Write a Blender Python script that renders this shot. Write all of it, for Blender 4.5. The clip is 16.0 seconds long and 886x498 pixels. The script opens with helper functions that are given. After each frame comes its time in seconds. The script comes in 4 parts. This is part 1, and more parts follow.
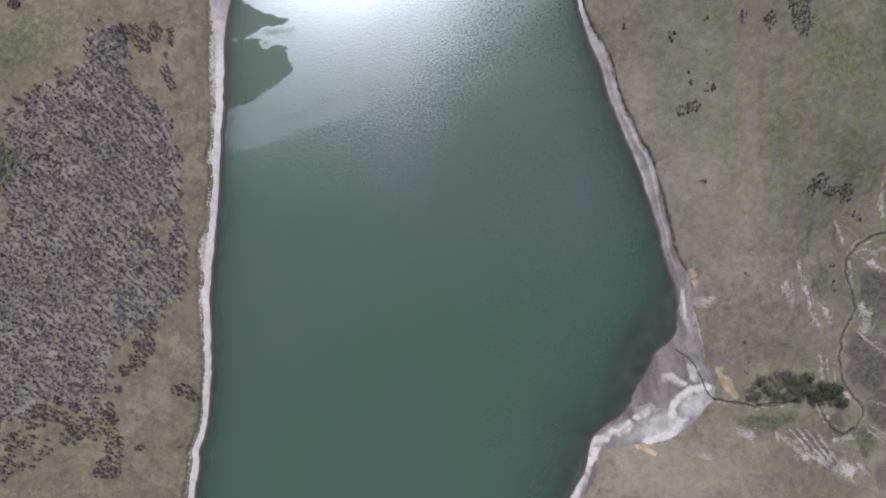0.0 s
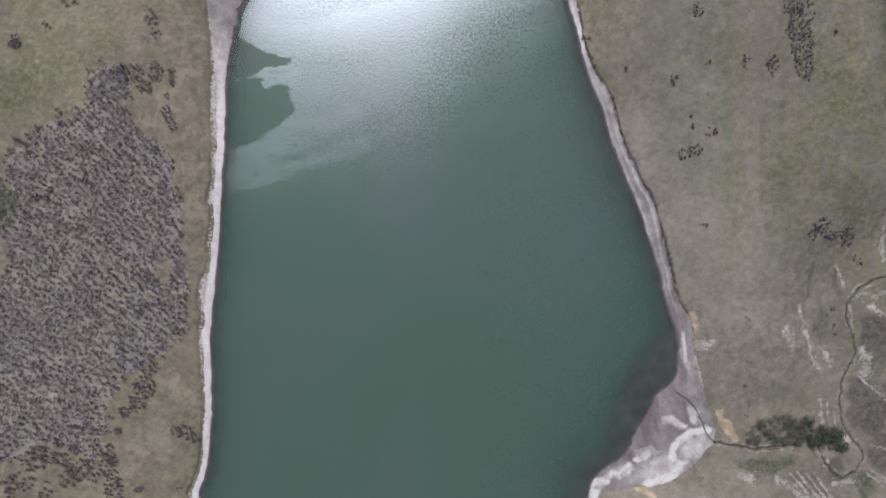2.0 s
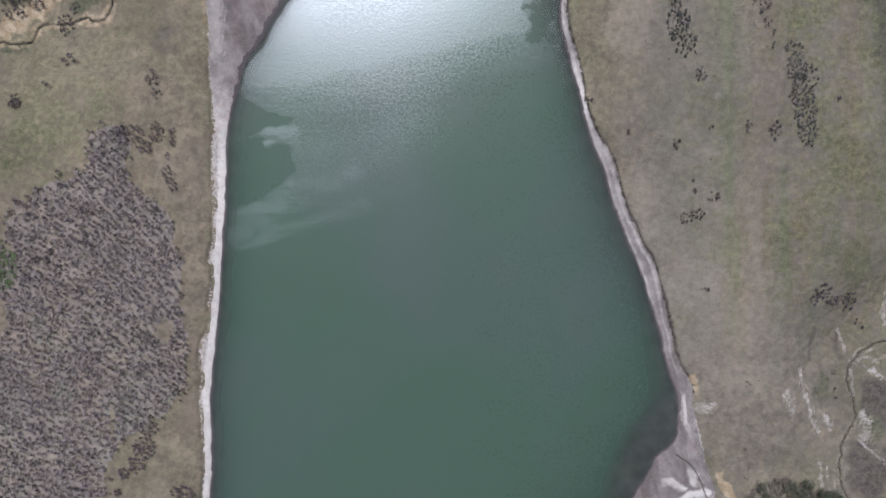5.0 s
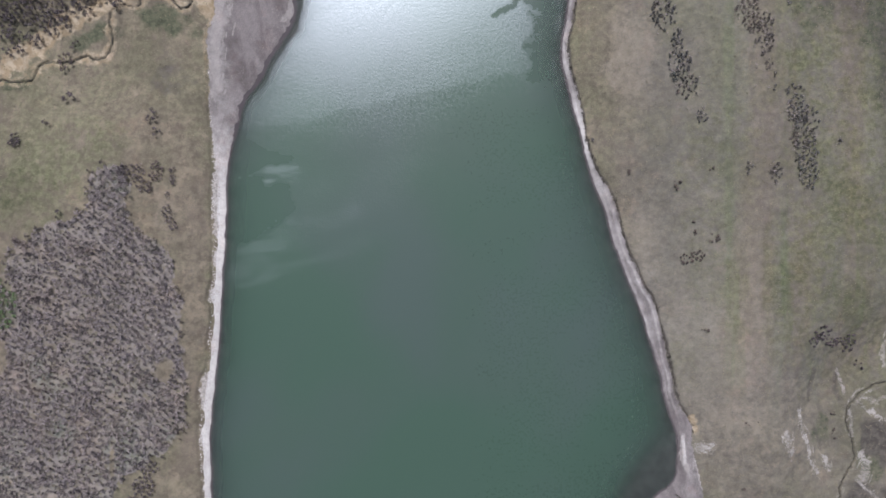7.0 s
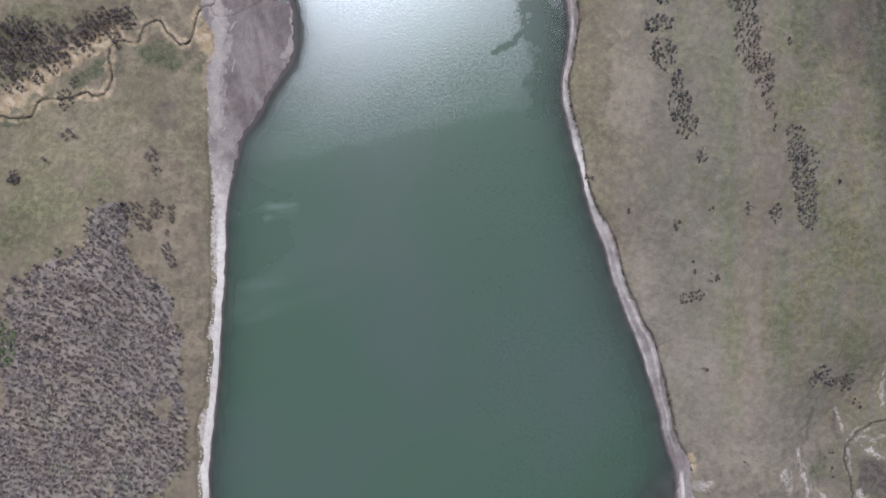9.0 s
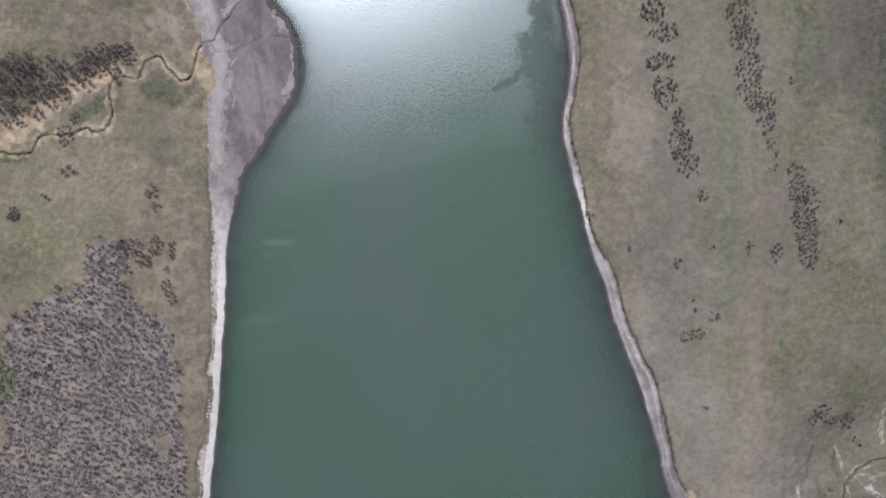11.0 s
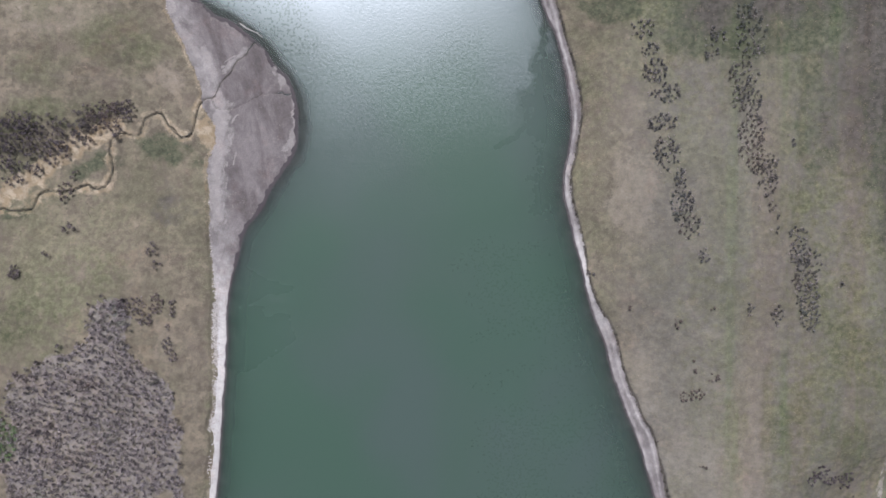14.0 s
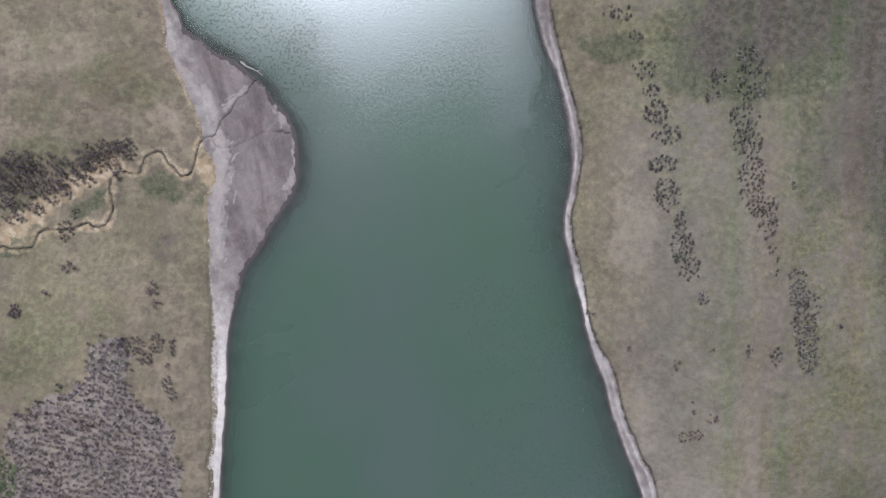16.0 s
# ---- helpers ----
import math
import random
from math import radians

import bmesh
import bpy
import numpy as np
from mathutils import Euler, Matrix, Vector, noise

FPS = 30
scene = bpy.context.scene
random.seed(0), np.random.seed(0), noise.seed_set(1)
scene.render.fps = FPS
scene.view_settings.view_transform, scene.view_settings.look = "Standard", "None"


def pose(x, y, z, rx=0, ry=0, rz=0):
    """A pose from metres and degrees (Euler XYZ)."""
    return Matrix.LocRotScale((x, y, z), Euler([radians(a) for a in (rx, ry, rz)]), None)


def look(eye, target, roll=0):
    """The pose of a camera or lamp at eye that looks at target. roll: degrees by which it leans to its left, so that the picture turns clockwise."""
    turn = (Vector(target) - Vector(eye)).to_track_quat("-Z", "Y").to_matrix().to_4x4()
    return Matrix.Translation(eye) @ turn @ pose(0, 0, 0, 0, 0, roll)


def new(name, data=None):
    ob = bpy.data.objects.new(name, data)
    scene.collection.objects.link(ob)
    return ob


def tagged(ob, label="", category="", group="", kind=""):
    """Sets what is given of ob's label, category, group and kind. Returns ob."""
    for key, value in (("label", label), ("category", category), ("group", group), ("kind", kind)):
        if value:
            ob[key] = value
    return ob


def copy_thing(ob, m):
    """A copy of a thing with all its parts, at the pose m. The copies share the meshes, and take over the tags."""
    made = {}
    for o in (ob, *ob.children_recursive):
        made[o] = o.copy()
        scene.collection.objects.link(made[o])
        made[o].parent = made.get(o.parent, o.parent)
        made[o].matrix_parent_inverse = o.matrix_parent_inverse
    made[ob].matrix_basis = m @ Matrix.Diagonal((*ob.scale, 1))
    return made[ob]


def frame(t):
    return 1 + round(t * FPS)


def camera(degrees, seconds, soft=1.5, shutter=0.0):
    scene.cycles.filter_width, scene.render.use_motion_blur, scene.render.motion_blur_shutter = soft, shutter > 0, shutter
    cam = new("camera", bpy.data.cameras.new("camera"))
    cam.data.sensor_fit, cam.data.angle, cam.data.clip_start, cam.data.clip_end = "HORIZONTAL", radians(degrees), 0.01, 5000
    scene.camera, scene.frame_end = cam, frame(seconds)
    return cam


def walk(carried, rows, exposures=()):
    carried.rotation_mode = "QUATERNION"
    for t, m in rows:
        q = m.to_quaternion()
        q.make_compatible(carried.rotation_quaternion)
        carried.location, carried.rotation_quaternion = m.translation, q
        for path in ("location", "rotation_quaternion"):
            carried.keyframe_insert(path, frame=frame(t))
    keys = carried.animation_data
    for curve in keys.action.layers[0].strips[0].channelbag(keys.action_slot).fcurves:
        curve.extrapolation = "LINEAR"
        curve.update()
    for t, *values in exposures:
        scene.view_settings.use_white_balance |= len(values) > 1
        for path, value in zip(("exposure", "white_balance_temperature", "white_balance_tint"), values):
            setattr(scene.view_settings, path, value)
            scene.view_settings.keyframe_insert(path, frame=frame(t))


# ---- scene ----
cam = camera(70.0, 16.0, soft=1.5)
PATH = [
    (0, (0.659, -1.362, 120.458, 0.635, 0.235, -0.643)),
    (0.5, (0.525, 0.792, 120.442, 0.563, 0.180, -0.582)),
    (1, (0.394, 2.883, 120.442, 0.517, 0.139, -0.529)),
    (1.5, (0.268, 4.915, 120.425, 0.482, 0.105, -0.450)),
    (2, (0.177, 6.921, 120.428, 0.460, 0.072, -0.380)),
    (2.5, (0.118, 8.975, 120.372, 0.408, 0.062, -0.319)),
    (3, (0.074, 11.058, 120.332, 0.334, 0.051, -0.278)),
    (3.5, (0.062, 13.159, 120.297, 0.272, 0.050, -0.228)),
    (4, (0.028, 15.257, 120.240, 0.195, 0.044, -0.168)),
    (6.5, (-0.231, 25.383, 120.204, -0.141, -0.044, 0.067)),
    (7, (-0.234, 27.340, 120.193, -0.191, -0.046, 0.121)),
    (7.5, (-0.199, 29.249, 120.153, -0.233, -0.053, 0.150)),
    (8, (-0.209, 31.133, 120.141, -0.279, -0.066, 0.190)),
    (8.5, (-0.259, 32.993, 120.122, -0.342, -0.083, 0.249)),
    (9, (-0.304, 34.846, 120.090, -0.404, -0.109, 0.288)),
    (11.5, (-0.464, 44.024, 119.893, -0.623, -0.122, 0.490)),
    (12, (-0.455, 45.961, 119.859, -0.687, -0.108, 0.524)),
    (12.5, (-0.472, 48.003, 119.814, -0.786, -0.087, 0.569)),
    (13, (-0.512, 50.110, 119.767, -0.899, -0.074, 0.621)),
    (13.5, (-0.485, 52.262, 119.745, -1.056, -0.035, 0.665)),
    (14, (-0.480, 54.412, 119.702, -1.201, -0.021, 0.708)),
    (14.5, (-0.530, 56.563, 119.652, -1.356, -0.019, 0.756)),
    (15, (-0.586, 58.681, 119.626, -1.486, -0.027, 0.807)),
    (15.5, (-0.637, 60.732, 119.583, -1.588, -0.043, 0.879)),
    (16, (-0.718, 62.749, 119.532, -1.664, -0.071, 0.915)),
]
walk(cam, [(t, pose(*place)) for t, place in PATH], [(0, -0.25, 5950, 10), (4, -0.16, 5950, 10), (8, -0.08, 5950, 10), (16, -0.02, 5950, 10)])

# ---- daylight ----
SUN_WAY = Vector((-0.145, 0.545, 1.0)).normalized()  # from the ground towards the sun
SUN_UP = math.asin(SUN_WAY.z)
world = bpy.data.worlds.new("sky")
scene.world = world
world.use_nodes = True
sky = world.node_tree.nodes.new("ShaderNodeTexSky")
sky.sky_type, sky.sun_disc = "NISHITA", False
sky.sun_elevation, sky.sun_rotation = SUN_UP, math.atan2(SUN_WAY.x, SUN_WAY.y)
sky.air_density, sky.dust_density, sky.ozone_density = 1.0, 4.0, 1.0
world.node_tree.links.new(sky.outputs[0], world.node_tree.nodes["Background"].inputs[0])
world.node_tree.nodes["Background"].inputs[1].default_value = 0.11
sun = new("sun", bpy.data.lights.new("sun", "SUN"))
sun.data.energy, sun.data.angle, sun.data.color = 4.45, radians(1.0), (1.0, 0.985, 0.97)
sun.matrix_world = look(SUN_WAY * 300, (0, 0, 0))

# ---- materials ----
class Paint:
    """A node material, written as short calls."""

    def __init__(self, name, roughness=0.9, specular=0.3):
        self.mat = bpy.data.materials.new(name)
        self.mat.use_nodes = True
        self.tree = self.mat.node_tree
        self.skin = self.tree.nodes["Principled BSDF"]
        self.skin.inputs["Roughness"].default_value = roughness
        self.skin.inputs["Specular IOR Level"].default_value = specular
        self.place = self.tree.nodes.new("ShaderNodeNewGeometry").outputs["Position"]

    def put(self, socket, value):
        if isinstance(value, bpy.types.NodeSocket):
            self.tree.links.new(value, socket)
        elif isinstance(value, tuple) and len(value) == 3 and socket.type == "RGBA":
            socket.default_value = (*value, 1)
        else:
            socket.default_value = value

    def attr(self, name):
        n = self.tree.nodes.new("ShaderNodeAttribute")
        n.attribute_name = name
        return n.outputs["Fac"]

    def noise(self, size, detail=3.0, rough=0.55, stretch=None, turn=0.0, bend=0.0):
        """Noise whose blotches are about size metres across; 0 to 1."""
        where = self.place
        if stretch:
            for key, value in (("Rotation", (0, 0, radians(turn))), ("Scale", stretch)):
                m = self.tree.nodes.new("ShaderNodeMapping")
                m.inputs[key].default_value = value
                self.put(m.inputs["Vector"], where)
                where = m.outputs[0]
        n = self.tree.nodes.new("ShaderNodeTexNoise")
        n.inputs["Scale"].default_value, n.inputs["Detail"].default_value = 0.5 / size, detail
        n.inputs["Roughness"].default_value, n.inputs["Distortion"].default_value = rough, bend
        self.put(n.inputs["Vector"], where)
        return n.outputs["Fac"]

    def math(self, kind, a, b=0.0, clamp=False):
        n = self.tree.nodes.new("ShaderNodeMath")
        n.operation, n.use_clamp = kind, clamp
        self.put(n.inputs[0], a), self.put(n.inputs[1], b)
        return n.outputs[0]

    def step(self, value, a, b, low=0.0, high=1.0):
        n = self.tree.nodes.new("ShaderNodeMapRange")
        n.interpolation_type = "SMOOTHSTEP"
        for k, v in zip(("Value", "From Min", "From Max", "To Min", "To Max"), (value, a, b, low, high)):
            self.put(n.inputs[k], v)
        return n.outputs[0]

    def mix(self, fac, a, b, kind="MIX"):
        n = self.tree.nodes.new("ShaderNodeMix")
        n.data_type, n.blend_type = "RGBA", kind
        self.put(n.inputs[0], fac), self.put(n.inputs[6], a), self.put(n.inputs[7], b)
        return n.outputs[2]

    def tone(self, color, fac, low, high):
        """The color, made darker or lighter by a grain that runs from 0 to 1."""
        n = self.tree.nodes.new("ShaderNodeHueSaturation")
        self.put(n.inputs["Value"], self.step(fac, 0.25, 0.75, low, high))
        self.put(n.inputs["Color"], color)
        return n.outputs[0]

    def bump(self, height, depth, strength=1.0):
        n = self.tree.nodes.new("ShaderNodeBump")
        n.inputs["Strength"].default_value, n.inputs["Distance"].default_value = strength, depth
        self.put(n.inputs["Height"], height)
        self.put(self.skin.inputs["Normal"], n.outputs[0])

    def base(self, color):
        self.put(self.skin.inputs["Base Color"], color)

    def random(self):
        return self.tree.nodes.new("ShaderNodeObjectInfo").outputs["Random"]

    def island(self):
        return self.tree.nodes.new("ShaderNodeNewGeometry").outputs["Random Per Island"]


def ground_paint():
    p = Paint("dry grassland and shore", 0.95, 0.15)
    fine, mid, wide = p.noise(0.13, 4, 0.65), p.noise(0.7, 5, 0.62), p.noise(4.5, 4)
    straw = p.mix(p.step(mid, 0.36, 0.62), (0.115, 0.091, 0.070), (0.173, 0.138, 0.104))
    straw = p.mix(p.step(p.noise(1.5, 6, 0.7), 0.47, 0.66), straw, (0.221, 0.172, 0.128))
    straw = p.mix(p.step(p.noise(5.0, 4, 0.6), 0.5, 0.68, 0.0, 0.7), straw, (0.154, 0.118, 0.095))
    straw = p.mix(p.step(p.math("ADD", p.attr("hay"), p.math("MULTIPLY", p.noise(0.8, 6, 0.7), 1.6)), 0.95, 1.6, 0.0, 0.85), straw, (0.250, 0.198, 0.156))
    straw = p.mix(p.math("MULTIPLY", p.attr("grey"), 0.6), straw, p.tone((0.140, 0.126, 0.112), p.noise(0.9, 6, 0.7), 0.78, 1.3))
    sprout = p.mix(p.step(p.noise(0.5, 5, 0.65), 0.36, 0.64), (0.084, 0.083, 0.047), (0.150, 0.140, 0.084))
    patch = p.math("ADD", p.math("MULTIPLY", mid, 0.55), p.math("MULTIPLY", wide, 0.45))
    c = p.mix(p.math("MULTIPLY", p.attr("green"), p.step(patch, 0.33, 0.62), True), straw, sprout)
    c = p.mix(p.step(p.math("ADD", p.attr("lush_dim"), p.math("MULTIPLY", p.noise(0.9, 5, 0.7), 1.5)), 0.95, 1.65, 0.0, 0.88), c, p.mix(p.step(p.noise(0.5, 5, 0.65), 0.36, 0.62), (0.050, 0.054, 0.034), (0.094, 0.094, 0.060)))
    c = p.mix(p.math("MULTIPLY", p.attr("litter"), p.step(p.noise(0.4, 5, 0.68), 0.3, 0.55), True), c,
              p.mix(p.step(p.noise(5.0, 4, 0.6), 0.44, 0.6), (0.196, 0.164, 0.150), p.mix(p.step(p.noise(6.0, 3), 0.45, 0.6), (0.228, 0.182, 0.156), (0.174, 0.165, 0.141))))
    # dark soil, plus shade painted at hollows, the east bank and the east edge
    c = p.mix(p.step(p.math("ADD", p.attr("earth_shade"), p.math("MULTIPLY", p.noise(1.2, 5, 0.68), 1.5)), 1.0, 1.7, 0.0, 0.9), c, p.mix(p.step(p.noise(0.6, 5, 0.65), 0.36, 0.62), (0.058, 0.048, 0.043), (0.102, 0.086, 0.075)))
    # bare clay scars, ragged
    speck = p.math("ADD", p.math("MULTIPLY", p.noise(0.2, 6, 0.75, bend=1.8), 1.5), p.math("MULTIPLY", p.noise(0.7, 4, 0.65, bend=0.6), 0.9))
    scar = p.step(p.math("ADD", p.math("MULTIPLY", p.attr("scar"), 0.56), speck), 1.54, 1.68)
    c = p.mix(scar, c, p.mix(p.step(p.noise(1.5, 3), 0.4, 0.65), (0.235, 0.203, 0.180), (0.345, 0.303, 0.280)))
    clay = p.step(p.math("ADD", p.math("MULTIPLY", p.attr("clay"), 0.95), speck), 1.3, 1.85)
    c = p.mix(clay, c, p.mix(p.step(p.noise(0.8, 4), 0.4, 0.65), (0.25, 0.182, 0.118), (0.350, 0.274, 0.198)))
    # beach: pale crust, mauve silt, strand lines, wet rim
    off = p.attr("off")
    thread = p.tree.nodes.new("ShaderNodeCombineXYZ")
    p.put(thread.inputs[0], p.math("ADD", p.math("MULTIPLY", off, 3.2), p.math("MULTIPLY", p.noise(2.5, 3), 2.0)))
    lines = p.tree.nodes.new("ShaderNodeTexNoise")
    lines.noise_dimensions, lines.inputs["Scale"].default_value, lines.inputs["Detail"].default_value = "3D", 1.0, 4.0
    p.put(lines.inputs["Vector"], thread.outputs[0])
    strand = lines.outputs["Fac"]
    pale = p.mix(p.step(p.noise(0.9, 4, 0.6), 0.3, 0.7), (0.415, 0.365, 0.345), (0.490, 0.440, 0.420))
    silt = p.mix(p.step(p.noise(2.4, 6, 0.62, (1.3, 0.4, 1), -14, 0.6), 0.36, 0.64), (0.108, 0.088, 0.086), (0.180, 0.150, 0.147))
    share = p.math("ADD", p.attr("silt"), p.math("MULTIPLY", p.math("SUBTRACT", p.noise(1.0, 5, 0.65), 0.5), 0.7))
    shore = p.mix(p.step(share, 0.05, 0.95), pale, silt)
    shore = p.tone(shore, strand, 0.94, 1.05)
    shore = p.mix(p.step(p.math("ADD", p.math("MULTIPLY", p.attr("crust"), 0.7), speck), 1.4, 1.9, 0.0, 0.6), shore, (0.31, 0.268, 0.252))
    shore = p.mix(p.step(p.math("ADD", p.math("MULTIPLY", p.attr("rubble"), 0.45), speck), 1.25, 1.75, 0.0, 0.85), shore, p.mix(p.step(p.noise(0.3, 5, 0.7), 0.4, 0.6), (0.155, 0.128, 0.112), (0.29, 0.247, 0.218)))
    shore = p.mix(p.step(p.math("ADD", off, p.math("MULTIPLY", p.noise(0.8, 4), 0.8)), 0.95, 0.4), shore, (0.134, 0.11, 0.108))
    shore = p.mix(p.step(p.math("ADD", p.attr("wet"), p.math("MULTIPLY", p.math("SUBTRACT", p.noise(0.4, 5, 0.7), 0.5), 1.6)), 0.3, 0.7), shore, (0.060, 0.047, 0.050))
    shore = p.mix(p.math("MULTIPLY", p.attr("bed"), 0.85), shore, p.mix(p.step(p.noise(1.5, 4), 0.35, 0.65), (0.066, 0.050, 0.050), (0.112, 0.088, 0.086)))
    c = p.mix(p.step(p.math("ADD", p.attr("sand"), p.math("MULTIPLY", p.math("SUBTRACT", p.noise(0.35, 5, 0.7), 0.5), 1.1)), 0.42, 0.58), c, shore)
    c = p.mix(p.math("MULTIPLY", p.attr("track"), p.step(p.noise(0.8, 4, 0.65), 0.35, 0.6), True), c, (0.206, 0.168, 0.14))
    c = p.mix(p.attr("mire"), c, (0.031, 0.025, 0.022))
    c = p.tone(c, fine, 0.90, 1.09)
    c = p.tone(c, p.noise(0.55, 4, 0.6), 0.90, 1.10)
    c = p.tone(c, p.noise(8.0, 3), 0.87, 1.1)
    c = p.mix(p.step(p.noise(3.2, 6, 0.7), 0.54, 0.68, 0.0, 0.3), c, p.mix(1.0, c, (1.22, 1.04, 1.0), "MULTIPLY"))
    c = p.tone(c, p.noise(2.4, 4, 0.6, (1, 0.07, 1), 2), 0.95, 1.05)
    # old mowing lines on the east slope: pale, brown and green strips
    strip = p.math("MULTIPLY", p.attr("mown"), p.step(p.noise(3.2, 4, 0.6, (1, 0.045, 1), 1, 0.2), 0.42, 0.62), True)
    c = p.mix(p.math("MULTIPLY", strip, 0.8), c, p.mix(1.0, c, (1.0, 0.93, 0.93), "MULTIPLY"))
    strip = p.math("MULTIPLY", p.attr("mown"), p.step(p.noise(2.3, 4, 0.6, (1, 0.05, 1), -1, 0.2), 0.5, 0.66), True)
    c = p.mix(p.math("MULTIPLY", strip, 0.9), c, p.mix(1.0, c, (0.84, 0.95, 0.80), "MULTIPLY"))
    c = p.mix(1.0, c, (0.955, 0.982, 0.98), "MULTIPLY")
    p.base(c)
    p.put(p.skin.inputs["Roughness"], p.math("SUBTRACT", 0.95, p.math("MULTIPLY", p.attr("wet"), 0.35)))
    p.bump(p.math("ADD", fine, p.math("MULTIPLY", mid, 1.5)), 0.08, 0.6)
    return p.mat


def lake_paint():
    p = Paint("turbid green lake water", 0.6, 0.0)
    body = p.mix(p.step(p.noise(9.0, 3, 0.5, (1, 0.6, 1), 25), 0.35, 0.65), (0.052, 0.077, 0.058), (0.056, 0.077, 0.064))
    body = p.mix(p.step(p.noise(22.0, 2), 0.4, 0.6), body, (0.047, 0.078, 0.054))
    p.base(body)
    # the surface's gloss: wind widens it, calm sheets stay smooth
    cats_paw = p.noise(5.0, 5, 0.6, (0.6, 1.2, 1), -20, 0.4)
    wind = p.math("MULTIPLY", p.attr("wind"), p.step(cats_paw, 0.3, 0.7, 0.94, 1.06))
    wind = p.math("MULTIPLY", wind, p.step(p.noise(0.27, 2, 0.5), 0.34, 0.66, 0.84, 1.16))
    gloss = p.tree.nodes.new("ShaderNodeBsdfGlossy")
    gloss.distribution = "BECKMANN"
    gloss.inputs["Color"].default_value = (0.87, 0.905, 1.0, 1)
    p.put(gloss.inputs["Roughness"], p.math("POWER", p.math("ADD", p.math("MULTIPLY", wind, 0.1), 0.003), 0.5))
    # waves run with the wind, so their slopes spread wider along it
    along = p.tree.nodes.new("ShaderNodeCombineXYZ")
    for k, v in enumerate((-0.20, 0.98, 0.0)):
        along.inputs[k].default_value = v
    p.put(gloss.inputs["Tangent"], along.outputs[0])
    gloss.inputs["Anisotropy"].default_value = 0.2
    waves = p.math("SUBTRACT", p.math("ADD", p.noise(0.12, 2, 0.6), p.math("MULTIPLY", p.noise(0.22, 2, 0.6, (1, 0.9, 1), 20), 1.4)), 1.2)
    p.bump(p.math("MULTIPLY", waves, p.math("POWER", p.math("MINIMUM", wind, 1.0), 3.0)), 0.008, 1.0)
    p.put(gloss.inputs["Normal"], p.skin.inputs["Normal"].links[0].from_socket)
    sheen = p.tree.nodes.new("ShaderNodeFresnel")
    sheen.inputs["IOR"].default_value = 1.55
    water = p.tree.nodes.new("ShaderNodeMixShader")
    p.put(water.inputs[0], sheen.outputs[0])
    p.put(water.inputs[1], p.skin.outputs[0]), p.put(water.inputs[2], gloss.outputs[0])
    # the bed shows through where it is shallow
    clear = p.tree.nodes.new("ShaderNodeBsdfTransparent")
    clear.inputs[0].default_value = (0.70, 0.74, 0.75, 1)
    blend = p.tree.nodes.new("ShaderNodeMixShader")
    p.put(blend.inputs[0], p.attr("murk"))
    p.put(blend.inputs[1], clear.outputs[0]), p.put(blend.inputs[2], water.outputs[0])
    p.put(p.tree.nodes["Material Output"].inputs["Surface"], blend.outputs[0])
    return p.mat


def creek_paint():
    p = Paint("brown creek water", 0.6, 0.3)
    p.skin.inputs["IOR"].default_value = 1.33
    p.base(p.mix(p.step(p.noise(1.0, 3), 0.4, 0.6), (0.045, 0.042, 0.034), (0.07, 0.06, 0.048)))
    p.bump(p.noise(0.12, 2), 0.01, 0.5)
    return p.mat


def twig_paint(name, low, high, spot, tints=()):
    p = Paint(name, 0.85, 0.2)
    c = p.mix(p.island(), low, high)
    c = p.mix(p.step(p.noise(2.6, 3), 0.45, 0.7), c, spot)
    if tints:
        c = p.mix(p.step(p.noise(5.0, 4, 0.6), 0.52, 0.66, 0.0, 0.75), c, p.mix(1.0, c, tints[0], "MULTIPLY"))
        c = p.mix(p.step(p.noise(7.0, 4, 0.6, (1, 1.3, 1), 40), 0.53, 0.68, 0.0, 0.75), c, p.mix(1.0, c, tints[1], "MULTIPLY"))
    if tints:
        c = p.tone(c, p.noise(0.42, 2), 0.62, 1.45)
    p.base(p.tone(c, p.noise(0.1, 2), 0.8, 1.2))
    return p.mat


GROUND, LAKE, CREEK = ground_paint(), lake_paint(), creek_paint()
# thicket twigs, near black since the gaps' shade is put into their colour
SHADED_TWIG = twig_paint("bare grey-mauve twigs darkened as shade", (0.013, 0.010, 0.012), (0.140, 0.114, 0.116), (0.072, 0.058, 0.056), ((1.0, 0.80, 0.68), (0.78, 0.92, 0.70)))
PALE_TWIG = twig_paint("pale mauve brush", (0.125, 0.104, 0.106), (0.36, 0.302, 0.300), (0.27, 0.218, 0.200))
RUST_TWIG = twig_paint("rusty brown twigs", (0.05, 0.038, 0.034), (0.19, 0.148, 0.128), (0.12, 0.093, 0.08))
STEM = twig_paint("dark shrub stems", (0.043, 0.036, 0.034), (0.085, 0.072, 0.068), (0.064, 0.051, 0.047))
DARK_TWIG = twig_paint("dark budding twigs", (0.018, 0.017, 0.017), (0.160, 0.146, 0.142), (0.085, 0.075, 0.068), ((1.0, 0.82, 0.74), (0.82, 0.98, 0.84)))
SHADE_WEED = twig_paint("dark weeds standing in for bank shade", (0.035, 0.029, 0.025), (0.11, 0.092, 0.076), (0.07, 0.058, 0.048))
NEEDLE = twig_paint("dark green needles", (0.024, 0.030, 0.019), (0.085, 0.094, 0.060), (0.06, 0.064, 0.044))
SPROUT = twig_paint("young green leaves", (0.045, 0.048, 0.034), (0.12, 0.118, 0.085), (0.095, 0.085, 0.07))
BARK = twig_paint("grey-brown bark", (0.10, 0.085, 0.07), (0.16, 0.135, 0.115), (0.12, 0.10, 0.085))
